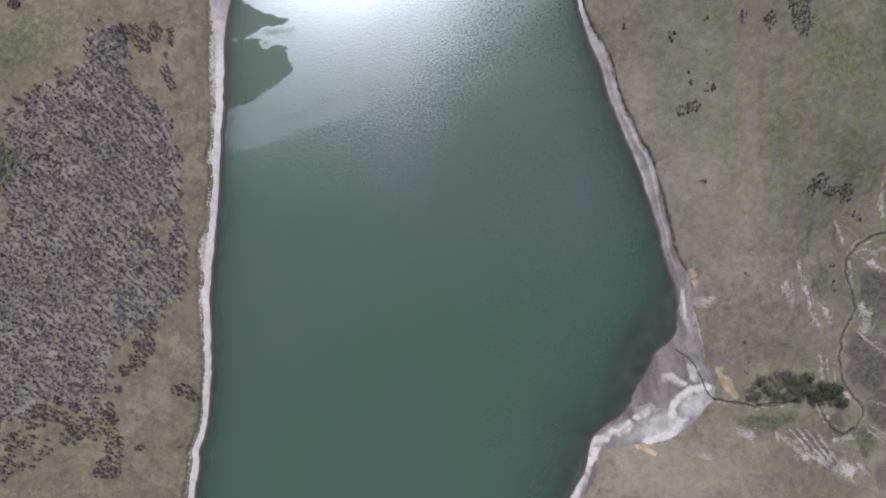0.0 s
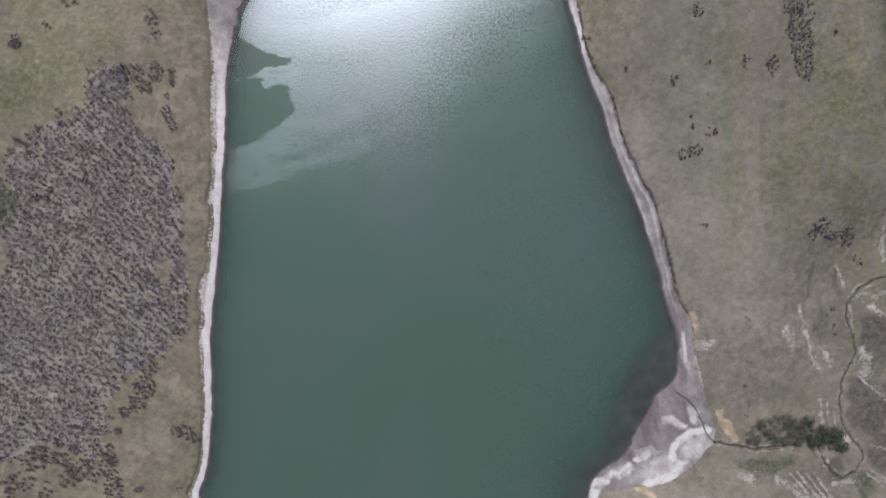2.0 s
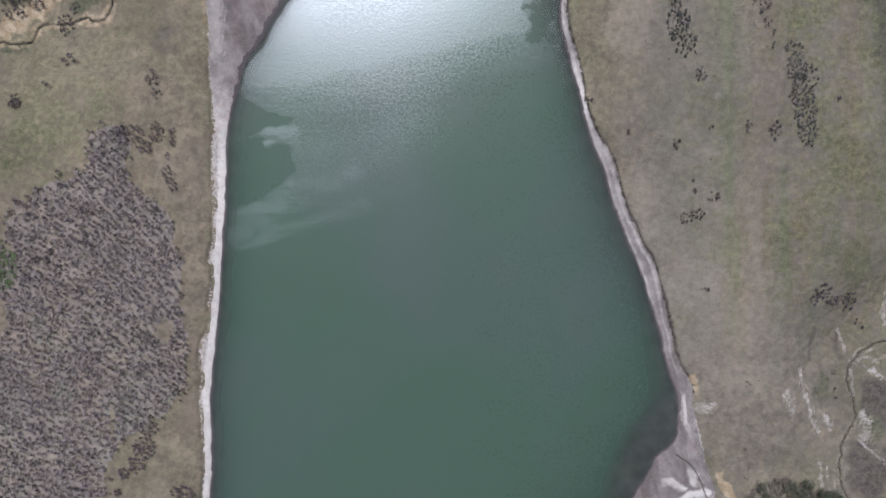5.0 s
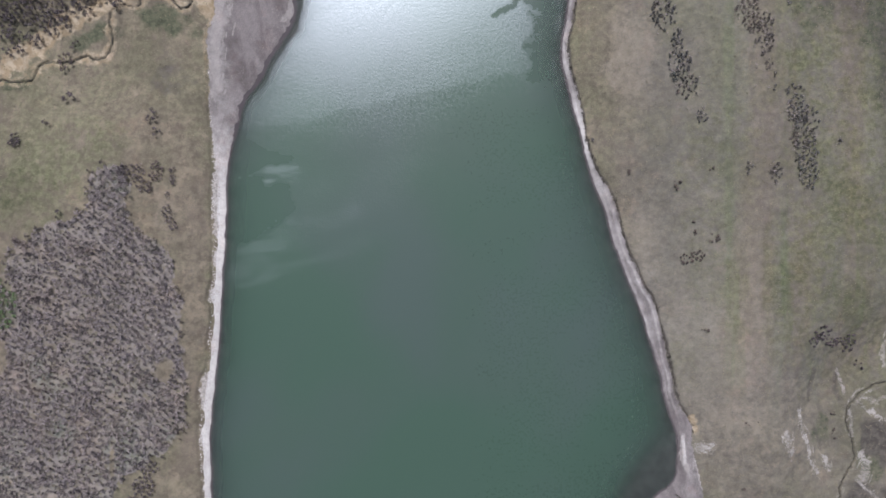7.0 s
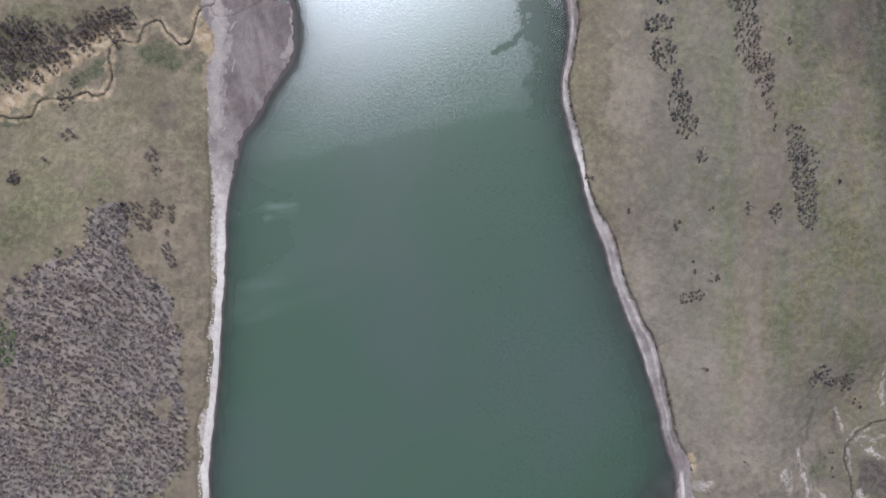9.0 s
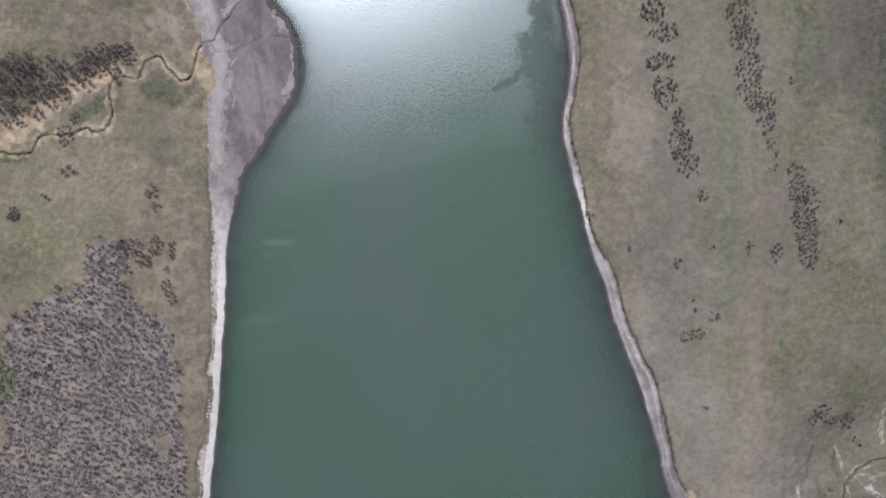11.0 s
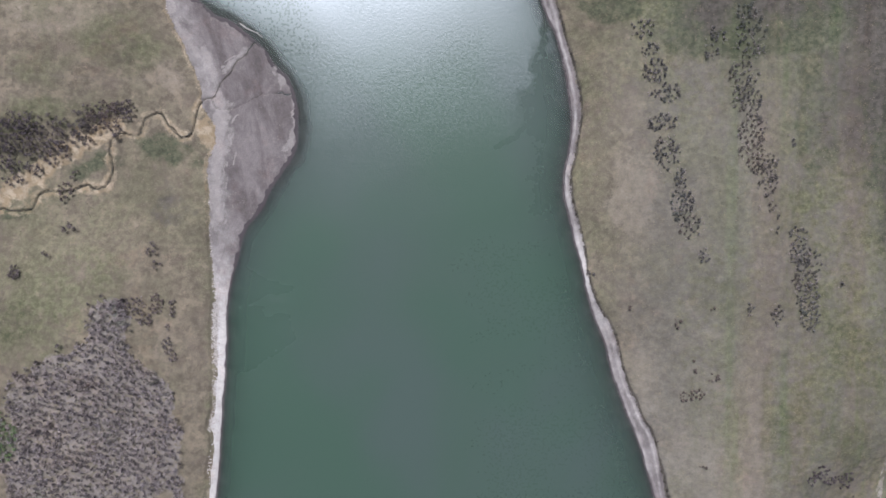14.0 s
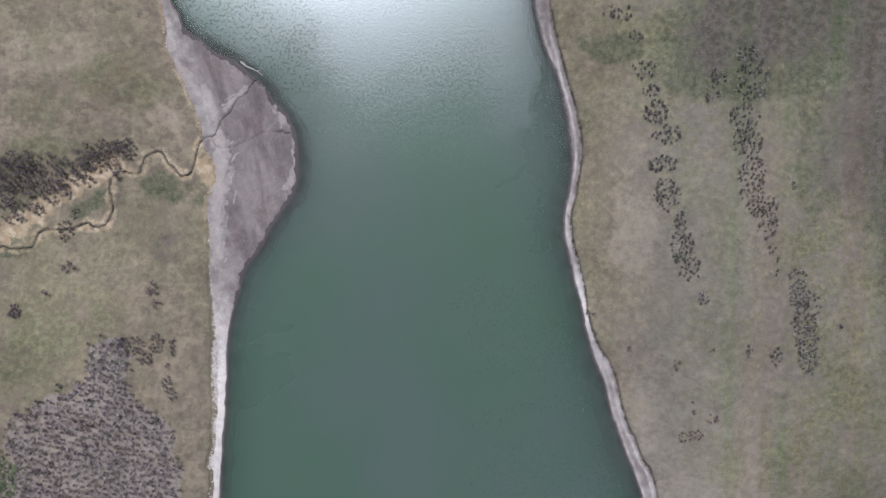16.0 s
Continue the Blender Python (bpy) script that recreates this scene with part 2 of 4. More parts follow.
STRAW = twig_paint("dry straw grass", (0.130, 0.107, 0.075), (0.215, 0.179, 0.124), (0.156, 0.143, 0.085))
STONE = twig_paint("pale shore stones", (0.270, 0.238, 0.224), (0.440, 0.400, 0.378), (0.330, 0.288, 0.268))
WOOD = twig_paint("weathered driftwood", (0.30, 0.27, 0.25), (0.42, 0.385, 0.36), (0.35, 0.31, 0.285))
LEAFY = twig_paint("fresh green leaves", (0.040, 0.060, 0.026), (0.150, 0.210, 0.088), (0.110, 0.140, 0.070))
PURPLE_TWIG = twig_paint("purple-brown twigs", (0.020, 0.016, 0.018), (0.165, 0.131, 0.135), (0.088, 0.071, 0.071), ((1.0, 0.84, 0.76), (0.9, 0.96, 0.9)))
# ---- the land: curves on the plan, heights and cover ----
# each line runs from north to south; x, y in metres
SHORE_W = [(2, 330), (-30, 270), (-62, 180), (-58, 130), (-52.0, 105.0), (-50.4, 101.4), (-47.5, 98.3), (-43.8, 95.9), (-41.7, 94.4),
           (-38.5, 92.4), (-35.8, 90.6), (-33.2, 88.0), (-31.6, 85.4), (-29.4, 82.8), (-28.3, 80.2), (-27.8, 76.0), (-27.9, 71.7),
           (-29.3, 68.5), (-31.4, 65.5), (-33.0, 62.1), (-34.9, 58.8), (-37.2, 55.1), (-38.4, 52.4), (-39.5, 48.1), (-40.3, 45.4),
           (-40.8, 41.6), (-41.0, 35.1), (-41.4, 26.5), (-41.9, 17.8), (-42.5, 6.5), (-43.5, -2.7), (-44.0, -7.0),
           (-44.0, -12.3), (-43.9, -18.8), (-44.0, -25.2), (-44.4, -31.6), (-45.5, -35.9), (-46.4, -38.0), (-46.2, -40.2),
           (-47.3, -46.8), (-50, -70), (-45, -130), (-20, -200)]
BANK_W = [(-2, 336), (-36, 272), (-68, 182), (-61, 130), (-53.8, 104.8), (-53.3, 101.7), (-52.9, 96.5), (-51.5, 93.4), (-49.9, 90.2),
          (-48.3, 86.6), (-46.9, 84.0), (-46.2, 81.4), (-45.9, 78.8), (-44.0, 75.1), (-43.3, 73.0), (-43.7, 70.4), (-45.0, 67.2),
          (-44.7, 62.9), (-44.2, 52.3), (-43.6, 48.1), (-43.8, 44.9), (-43.3, 42.6), (-43.9, 37.2), (-43.9, 31.8),
          (-43.4, 27.4), (-44.1, 24.8), (-43.4, 21.5), (-44.7, 17.8), (-43.5, 15.6), (-44.6, 10.2), (-44.0, 5.4), (-46.2, 1.7),
          (-46.5, -1.5), (-45.5, -4.8), (-46.3, -6.9), (-46.3, -11.2), (-45.6, -16.5), (-45.3, -21.9), (-45.8, -30.9),
          (-47.2, -35.7), (-48.4, -37.8), (-47.9, -39.4), (-49.1, -46.6), (-52, -70), (-48, -132), (-24, -206)]
SHORE_E = [(6, 330), (20, 270), (16, 180), (14, 130), (15.7, 106.1), (16.3, 101.9), (18.0, 96.7), (20.2, 92.6), (21.7, 87.3), (22.6, 82.1),
           (23.4, 76.8), (23.3, 72.5), (22.1, 67.2), (21.9, 62.9), (22.9, 59.2), (24.0, 54.4), (25.4, 50.2), (27.2, 42.9),
           (28.7, 38.6), (30.3, 34.2), (31.5, 29.9), (32.9, 25.6), (34.4, 21.2), (36.3, 18.0), (37.5, 14.7), (38.6, 10.4),
           (40.1, 6.1), (41.1, 1.8), (42.6, -3.6), (43.9, -6.8), (44.5, -10.1), (44.2, -14.3), (43.5, -17.9), (40.3, -19.4),
           (38.9, -22.3), (37.8, -25.0), (35.9, -27.1), (35.0, -29.8), (32.6, -32.4), (29.3, -34.5), (27.4, -36.1), (26.9, -38.8),
           (26.6, -41.9), (24.7, -45.1), (23.3, -47.5), (16, -70), (4, -130), (-16, -200)]
BANK_E = [(9, 336), (24, 272), (19, 180), (17, 130), (18.3, 106.0), (19.2, 101.8), (20.6, 96.6), (22.1, 91.4), (23.8, 86.2), (24.9, 81.0),
          (25.2, 77.8), (24.8, 73.6), (24.1, 69.3), (23.1, 66.2), (23.7, 60.9), (25.2, 56.6), (26.4, 51.3), (27.0, 47.0),
          (29.4, 40.5), (31.3, 38.4), (32.6, 35.1), (33.9, 29.7), (34.9, 26.0), (36.5, 23.2), (38.0, 20.0), (40.1, 16.8),
          (41.1, 12.5), (43.1, 3.9), (44.1, -1.5), (46.2, -4.7), (47.2, -6.9), (46.9, -9.0), (47.7, -12.2), (48.7, -16.5),
          (49.6, -21.8), (50.9, -25.0), (51.4, -27.4), (50.8, -29.4), (48.2, -32.4), (44.6, -35.4), (40.8, -37.1), (35.4, -37.4), (30.6, -37.9),
          (29.4, -39.2), (29.1, -41.8), (27.5, -45.5), (25.9, -47.3), (20, -70), (8, -132), (-12, -206)]
CREEK_W = [(-120, 50), (-100, 57), (-86.7, 58.6), (-81.4, 58.1), (-78.8, 58.2), (-76.7, 58.7), (-76.3, 61.2), (-72.9, 62.0), (-69.8, 61.5), (-67.1, 63.4),
           (-66.1, 62.1), (-63.4, 62.6), (-62.2, 65.3), (-62.9, 69.0), (-62.9, 71.6), (-60.8, 73.2), (-58.7, 72.2), (-57.1, 72.8),
           (-56.6, 75.4), (-54.5, 76.7), (-52.9, 76.3), (-51.8, 73.9), (-49.7, 72.2), (-48.1, 72.6), (-47.1, 75.0), (-46.6, 77.7),
           (-45.7, 79.5), (-43.6, 79.8), (-43.2, 81.2), (-42.0, 83.4), (-40.6, 84.6), (-39.6, 86.8), (-38.0, 87.6), (-37.2, 89.4), (-36.0, 90.2)]
CREEK_W_SIDE = [(-44.6, 79.6), (-43.6, 78.2), (-42.6, 77.7), (-40.9, 77.7), (-39.6, 77.9), (-38.2, 78.7), (-36.4, 79.8), (-34.5, 80.9), (-32.0, 80.6), (-29.5, 80.8)]
CREEK_E = [(44.2, -19.6), (45.8, -20.7), (47.9, -22.8), (48.9, -25.5), (49.6, -27.3), (50.7, -28.7), (53.1, -29.4), (55.8, -29.9),
           (58.9, -30.3), (62.7, -30.2), (65.3, -29.6), (66.9, -28.8), (69.1, -27.3), (69.8, -28.2), (70.8, -30.9), (71.8, -33.0),
           (72.9, -35.1), (74.4, -35.9), (77.1, -34.6), (78.7, -32.0), (78.2, -29.9), (76.2, -27.8), (74.8, -25.1), (74.5, -21.9),
           (74.7, -18.2), (75.9, -15.6), (77.8, -12.5), (77.2, -9.3), (76.0, -6.1), (76.1, -3.4), (77.7, -0.8), (80.4, 1.3),
           (83.4, 2.3), (86.8, 2.8), (100, 6), (130, 2)]
THICKET = [(-112, 12), (-87.7, 20.9), (-80.3, 22.3), (-78.2, 28.1), (-74.0, 30.1), (-65.6, 34.2), (-64.5, 40.5), (-59.3, 42.0),
           (-57.8, 38.3), (-58.8, 35.2), (-57.3, 30.9), (-53.1, 28.8), (-51.0, 25.6), (-50.0, 19.4), (-48.5, 16.2), (-49.6, 10.0),
           (-48.0, 4.7), (-48.3, -5.7), (-51.3, -9.8), (-54.9, -13.4), (-60.1, -15.9), (-62.3, -22.1), (-62.3, -30.4),
           (-68.0, -28.3), (-72.2, -26.7), (-76.3, -28.2), (-87.8, -35.3), (-110, -34)]


def eased(line, rounds):
    """The line with its corners cut."""
    for _ in range(rounds):
        cut = [line[0]]
        for (ax, ay), (bx, by) in zip(line, line[1:]):
            cut += [(0.75 * ax + 0.25 * bx, 0.75 * ay + 0.25 * by), (0.25 * ax + 0.75 * bx, 0.25 * ay + 0.75 * by)]
        line = cut + [line[-1]]
    return line


SHORE_W, BANK_W, SHORE_E, BANK_E = (eased(line, 1) for line in (SHORE_W, BANK_W, SHORE_E, BANK_E))
CREEK_W, CREEK_W_SIDE, CREEK_E = (eased(line, 2) for line in (CREEK_W, CREEK_W_SIDE, CREEK_E))


def lattice(ix, iy, seed):
    h = (ix.astype(np.int64) * 374761393 + iy.astype(np.int64) * 668265263 + seed * 974711) & 0xFFFFFFFF
    for _ in range(2):
        h = ((h ^ (h >> 15)) * 1274126177) & 0xFFFFFFFF
        h = ((h ^ (h >> 13)) * 668265263 + 12345) & 0xFFFFFFFF
    return ((h ^ (h >> 16)) & 0xFFFF) / 65535.0


def bumps(x, y, size, seed, octaves=3):
    """Smooth value noise from -1 to 1, with its coarsest swells about size metres across."""
    total, weight, norm = 0.0, 1.0, 0.0
    for k in range(octaves):
        u, v = x / size * 2 ** k + 17.3 * k, y / size * 2 ** k - 9.1 * k
        iu, iv = np.floor(u), np.floor(v)
        fu, fv = u - iu, v - iv
        fu, fv = fu * fu * (3 - 2 * fu), fv * fv * (3 - 2 * fv)
        a, b = lattice(iu, iv, seed + k), lattice(iu + 1, iv, seed + k)
        c, d = lattice(iu, iv + 1, seed + k), lattice(iu + 1, iv + 1, seed + k)
        total = total + weight * ((a + (b - a) * fu) * (1 - fv) + (c + (d - c) * fu) * fv)
        norm += weight
        weight *= 0.55
    return 2 * total / norm - 1


def away(x, y, line):
    """The distance in plan to a line of points."""
    best = np.full(np.shape(x), 1e9)
    for (ax, ay), (bx, by) in zip(line, line[1:]):
        dx, dy = bx - ax, by - ay
        t = np.clip(((x - ax) * dx + (y - ay) * dy) / (dx * dx + dy * dy), 0, 1)
        best = np.minimum(best, (x - ax - t * dx) ** 2 + (y - ay - t * dy) ** 2)
    return np.sqrt(best)


def crossing(y, line):
    return np.interp(-y, [-p[1] for p in line], [p[0] for p in line])


def inside(x, y, ring):
    hit = np.zeros(np.shape(x), bool)
    for (ax, ay), (bx, by) in zip(ring, ring[1:] + ring[:1]):
        if ay != by:
            hit ^= ((ay > y) != (by > y)) & (x < (bx - ax) * (y - ay) / (by - ay) + ax)
    return hit


def ramp(v, a, b):
    t = np.clip((v - a) / (b - a), 0, 1)
    return t * t * (3 - 2 * t)


def blob(x, y, cx, cy, rx, ry, turn=0.0):
    """1 in the middle of an oval, 0 at its rim and beyond."""
    c, s = math.cos(radians(turn)), math.sin(radians(turn))
    u, v = ((x - cx) * c + (y - cy) * s) / rx, ((y - cy) * c - (x - cx) * s) / ry
    return 1 - ramp(np.sqrt(u * u + v * v), 0.35, 1.0)


def survey(x, y):
    """Height and cover of the land at the places x, y (arrays): a dict of arrays."""
    # small wander of every edge, so that no line runs straight
    fray = 0.35 + 0.4 * ramp(y, 48, 62) * ramp(-x, 15, 25)
    wx = x + fray * bumps(x, y, 3.1, 11, 4) * ramp(np.abs(x), 5, 20)
    wy = y + fray * bumps(x, y, 3.1, 23, 4)
    reach = (np.abs(x) < 130) & (y > -120) & (y < 180)

    def far(line):
        d = np.abs(crossing(wy, line) - wx)
        d[reach] = away(wx[reach], wy[reach], line)
        return d

    shore_w, shore_e, bank_w, bank_e = far(SHORE_W), far(SHORE_E), far(BANK_W), far(BANK_E)
    along = ramp(330 - wy, 0, 4) * ramp(wy + 200, 0, 4) > 0.5
    in_water = (wx > crossing(wy, SHORE_W)) & (wx < crossing(wy, SHORE_E)) & along
    west_land = wx < crossing(wy, BANK_W)
    east_land = wx > crossing(wy, BANK_E)
    west = wx < 0.5 * (crossing(wy, SHORE_W) + crossing(wy, SHORE_E))
    land = west_land | east_land | ~along
    beach = ~land & ~in_water
    d_shore, d_bank = np.minimum(shore_w, shore_e), np.minimum(bank_w, bank_e)
    kx, ky = x + 0.55 * bumps(x, y, 1.5, 63, 3), y + 0.55 * bumps(x, y, 1.5, 67, 3)
    creek_w, creek_e = np.full(np.shape(x), 60.0), np.full(np.shape(x), 60.0)
    near_w, near_e = (x < -15) & (x > -180) & (y > 0) & (y < 140), (x > 20) & (x < 190) & (y > -100) & (y < 60)
    creek_w[near_w] = np.minimum(away(kx[near_w], ky[near_w], CREEK_W), away(kx[near_w], ky[near_w], CREEK_W_SIDE) + 0.03)
    creek_e[near_e] = away(kx[near_e], ky[near_e], CREEK_E)
    creek = np.minimum(creek_w, creek_e)

    # land: a scarp at the bank, then a rise that levels out; the creeks lie in shallow valleys
    top = np.where(west, 4.3 * (1 - np.exp(-d_bank / 13.0)), 5.6 * (1 - np.exp(-d_bank / 14.0)))
    valley_w = np.exp(-(np.maximum(creek_w - 3, 0) / 9.0) ** 2)
    valley_e = np.exp(-(np.maximum(creek_e - 5, 0) / 9.0) ** 2)
    top = top * (1 - 0.78 * valley_w) * (1 - 0.84 * valley_e)
    scarp = (0.36 + 0.3 * bumps(x, y, 7.0, 5, 2)) * ramp(d_bank, 0.0, 0.55) * (1 - 0.6 * np.maximum(valley_w, 1.5 * valley_e))
    roll = 0.5 * bumps(x, y, 26.0, 31, 3) * ramp(d_bank, 3, 25) + 0.07 * bumps(x, y, 2.2, 41, 3)
    out = np.hypot(x, y - 30)
    roll = roll + ramp(out, 160, 1500) * (18 + 26 * bumps(x, y, 420.0, 77, 4))
    z_beach = 0.02 + 0.5 * d_shore / (d_shore + d_bank + 0.3) + 0.02 * bumps(x, y, 1.3, 55, 2)
    z_land = 0.36 + scarp + top + roll
    depth = np.where(west, 0.16, 0.085 + 0.07 * ramp(y, -12, 4)) * d_shore * (1 - 0.94 * blob(x, y, 40.0, -20.0, 10.0, 19.0, -28))
    depth = depth * (1 - 0.72 * west * ramp(y, 54, 66) * ramp(104 - y, 0, 8) * (1 - ramp(d_shore, 1.0, 3.0)))
    z_bed = -2.6 * (1 - np.exp(-depth / 2.6)) - 0.02
    z = np.where(in_water, z_bed, np.where(beach, z_beach, z_land))
    # creek beds, cut with steep sides
    wide = 0.05 + 0.05 * bumps(x, y, 2.5, 61, 3)
    cut = 1 - ramp(creek, wide, wide + 0.15)
    z = np.where(in_water, z, z - cut * np.where(beach, 0.16, 0.5))
    return dict(z=z, in_water=in_water, land=land, beach=beach, west=west, d_shore=d_shore, d_bank=d_bank,
                creek=creek, creek_w=creek_w, creek_e=creek_e, cut=cut, valley_w=valley_w, valley_e=valley_e)


def height(x, y):
    return float(survey(np.array([float(x)]), np.array([float(y)]))["z"][0])


# ---- ground and water ----
def spread(a, b, step, reach):
    """Grid lines: even between a and b, then ever wider out to reach on both sides."""
    inner = list(np.arange(a, b + step / 2, step))
    tail, w, d = [], step, 0.0
    while d < reach:
        w *= 1.24
        d += w
        tail.append(d)
    return np.array([a - t for t in reversed(tail)] + inner + [b + t for t in tail])


def sheet(name, xs, ys, z, material, masks):
    """One grid of quads with float masks on its points."""
    nx, ny = len(xs), len(ys)
    gx, gy = np.meshgrid(xs, ys)
    co = np.stack([gx, gy, z], -1).reshape(-1, 3).astype(np.float32)
    i = np.arange(nx * ny).reshape(ny, nx)
    quads = np.stack([i[:-1, :-1], i[:-1, 1:], i[1:, 1:], i[1:, :-1]], -1).reshape(-1)
    me = bpy.data.meshes.new(name)
    n = len(quads) // 4
    me.vertices.add(len(co)), me.loops.add(len(quads)), me.polygons.add(n)
    me.vertices.foreach_set("co", co.ravel())
    me.loops.foreach_set("vertex_index", quads.astype(np.int32))
    me.polygons.foreach_set("loop_start", np.arange(0, 4 * n, 4, dtype=np.int32))
    me.polygons.foreach_set("use_smooth", np.ones(n, bool))
    for key, values in masks.items():
        me.attributes.new(key, "FLOAT", "POINT").data.foreach_set("value", values.ravel().astype(np.float32))
    me.materials.append(material)
    me.update(calc_edges=True)
    return new(name, me)


def rills(rows, seed):
    """Short, thin side branches along each stroke, as rain cuts them."""
    rng, made = random.Random(seed), []
    for ax, ay, bx, by, w in rows:
        long = math.hypot(bx - ax, by - ay)
        ux, uy = (bx - ax) / long, (by - ay) / long
        for _ in range(int(3 + long * 2.2 * max(w, 0.5))):
            t, side = rng.uniform(-0.1, 1.1), rng.gauss(0, 0.9 * w)
            x, y = ax + ux * long * t - uy * side, ay + uy * long * t + ux * side
            turn = math.atan2(uy, ux) + rng.gauss(0, 0.18)
            for _ in range(rng.randint(1, 3)):
                step = rng.uniform(0.4, 1.0)
                nx, ny = x + step * math.cos(turn), y + step * math.sin(turn)
                made.append((x, y, nx, ny, rng.uniform(0.1, 0.2)))
                x, y, turn = nx, ny, turn + rng.gauss(0, 0.22)
    return made


def cover(x, y, s):
    """How much of each kind of cover lies at the places x, y."""
    land, beach, west = s["land"], s["beach"], s["west"]
    m = {}
    n2, n6, n20 = bumps(x, y, 2.0, 3, 3), bumps(x, y, 6.0, 8, 3), bumps(x, y, 20.0, 14, 3)
    m["sand"] = np.where(s["in_water"], 1.0, np.clip(0.5 + np.where(land, -1, 1) * s["d_bank"] / 1.3, 0, 1))
    # behind the pale strip of the west beach lies a ledge of trampled soil
    ledge = west * beach * ramp(54 - y, 0, 10) * ramp(s["d_shore"] + 0.15 * n2 + 0.1 * n6, 1.35, 1.6)
    hollow = ramp(s["d_shore"] + s["d_bank"], 1.9, 2.4)
    m["sand"] = m["sand"] * (1 - ledge * (1 - 0.75 * hollow))
    # silt: the delta flat, the east shore and the bar at its creek
    delta = ramp(y, 30, 54) * ramp(114 - y, 0, 10) * west
    flat = delta * ramp(s["d_bank"] + 1.5 * n6 + 0.5 * n2, 1.2, 5.8) * (1 - 0.35 * (1 - ramp(s["d_shore"], 0.8, 3.2)) * ramp(74 - y, 0, 8))
    lobe = np.maximum(blob(x + n2, y + n2, 40.5, -34.6, 9.0, 4.4, 18), blob(x + n2, y + n2, 48.0, -30.0, 6.5, 4.0, 30))
    bar = (~west) * ramp(-6 - y, 0, 5) * (1.0 - 0.55 * lobe - 0.25 * ramp(x - 45 + n2, 0, 1.5) * ramp(y + 26, 0, 3)) 
    east = (~west) * (0.84 + 0.3 * n6 - 0.42 * blob(x, y, 27.5, 45.0, 9.0, 22.0, -14))
    m["silt"] = np.where(s["in_water"], 0.9, np.maximum(np.maximum(0.66 * delta + 0.31 * flat, bar), east * ramp(y, -16, -10)))
    m["silt"] = m["silt"] * (1 - strokes(x, y, PALES, 0.9) * (0.5 + 0.5 * ramp(bumps(x, y, 1.1, 37, 3), -0.45, 0.1)))
    # cream strand lines along the east shore
    line = np.exp(-((s["d_bank"] - 0.75 - 0.35 * n6) / 0.28) ** 2) + 0.7 * np.exp(-((s["d_shore"] - 0.7 - 0.3 * n6) / 0.22) ** 2)
    m["silt"] = m["silt"] * (1 - 0.36 * line * (~west) * beach * ramp(y, -8, 0) * ramp(bumps(x, y, 8.0, 25, 2), -0.4, 0.2))
    rim = np.where(flat > 0.3, 1 - ramp(s["d_shore"] + 0.45 * n2 + 0.45 * bumps(x, y, 0.9, 27, 3), 0.2, 1.2), 1 - ramp(s["d_shore"], 0.05, 0.5))
    m["wet"] = np.where(beach, rim, 0.0)
    m["rubble"] = west * ramp(46 - y, 0, 8) * ramp(s["d_shore"] + 0.25 * n2, 1.5, 1.9) * beach
    m["crust"] = np.maximum(strokes(x, y, CRUST_W + CRUST_E + rills(CRUST_E, 6)), strokes(x, y, rills(CRUST_W, 8), 0.6))
    m["scar"] = np.maximum(0.85 * strokes(x, y, SCARS_E + SCARS_S, 0.8), 0.75 * strokes(x, y, rills(SCARS_E + SCARS_S, 4), 0.6))
    m["clay"] = np.maximum(strokes(x, y, CLAY), (0.38 + 0.3 * n2) * np.exp(-((s["creek_w"] - 0.6) / 0.6) ** 2) * (y > 50) * land)
    m["clay"] = np.maximum(m["clay"], (0.42 + 0.3 * n6) * np.exp(-((s["d_bank"] - 0.3) / 0.45) ** 2) * land * west * ramp(y, 48, 58))
    m["scar"] = np.maximum(m["scar"], (0.5 + 0.35 * n2) * np.exp(-((s["creek_e"] - 0.55) / 0.4) ** 2) * (x > 50))
    m["mire"] = s["cut"] * np.where(s["in_water"], 0, np.where(beach, 0.45, 0.95))
    true_x, true_y = x, y
    x, y = x + 3.0 * bumps(x, y, 5.0, 83, 3), y + 3.0 * bumps(x, y, 5.0, 87, 3)
    m["green"] = np.clip(0.38 + 0.22 * ramp(x, 38, 50) * ramp(y, -5, 15) + 0.3 * ramp(x, 58, 66) * ramp(y, 20, 40) + 0.5 * n20 + 0.3 * n6, 0, 1)
    m["lush_dim"] = 0.0 * x
    for cx, cy, rx, ry, turn, much in LUSH_DIM:
        m["lush_dim"] = np.maximum(m["lush_dim"], much * blob(x, y, cx, cy, rx, ry, turn))
    far = ramp(true_y - 87.0 + 0.9 * n2 + 0.5 * n6, -3.5, 4.5) * ramp(x, 30, 50) * (1 - 0.4 * ramp(true_x, 60, 70))
    m["lush_dim"] = np.maximum(m["lush_dim"], 1.25 * far)
    for cx, cy, rx, ry, turn, much in GREENS:
        b = blob(x, y, cx, cy, rx, ry, turn)
        m["green"] = m["green"] * (1 - b) + much * b
    m["track"] = strokes(true_x, true_y, TRACKS, 0.6) * land
    m["track"] = 0.28 * m["track"]
    m["grey"] = ramp(x, 25, 42) * (1 - 0.35 * ramp(-true_y, -8, 8))
    m["mown"] = ramp(true_x, 40, 58) * ramp(true_y, -8, 8)
    m["bed"] = np.where(s["in_water"], 1.0, 0.0)
    m["hay"] = 0.0 * x
    for cx, cy, rx, ry, turn, much in HAYS:
        m["hay"] = np.maximum(m["hay"], much * blob(x, y, cx, cy, rx, ry, turn))
    m["earth_shade"] = 0.0 * x
    for cx, cy, rx, ry, turn, much in EARTH_SHADES:
        m["earth_shade"] = np.maximum(m["earth_shade"], much * blob(x, y, cx, cy, rx, ry, turn))
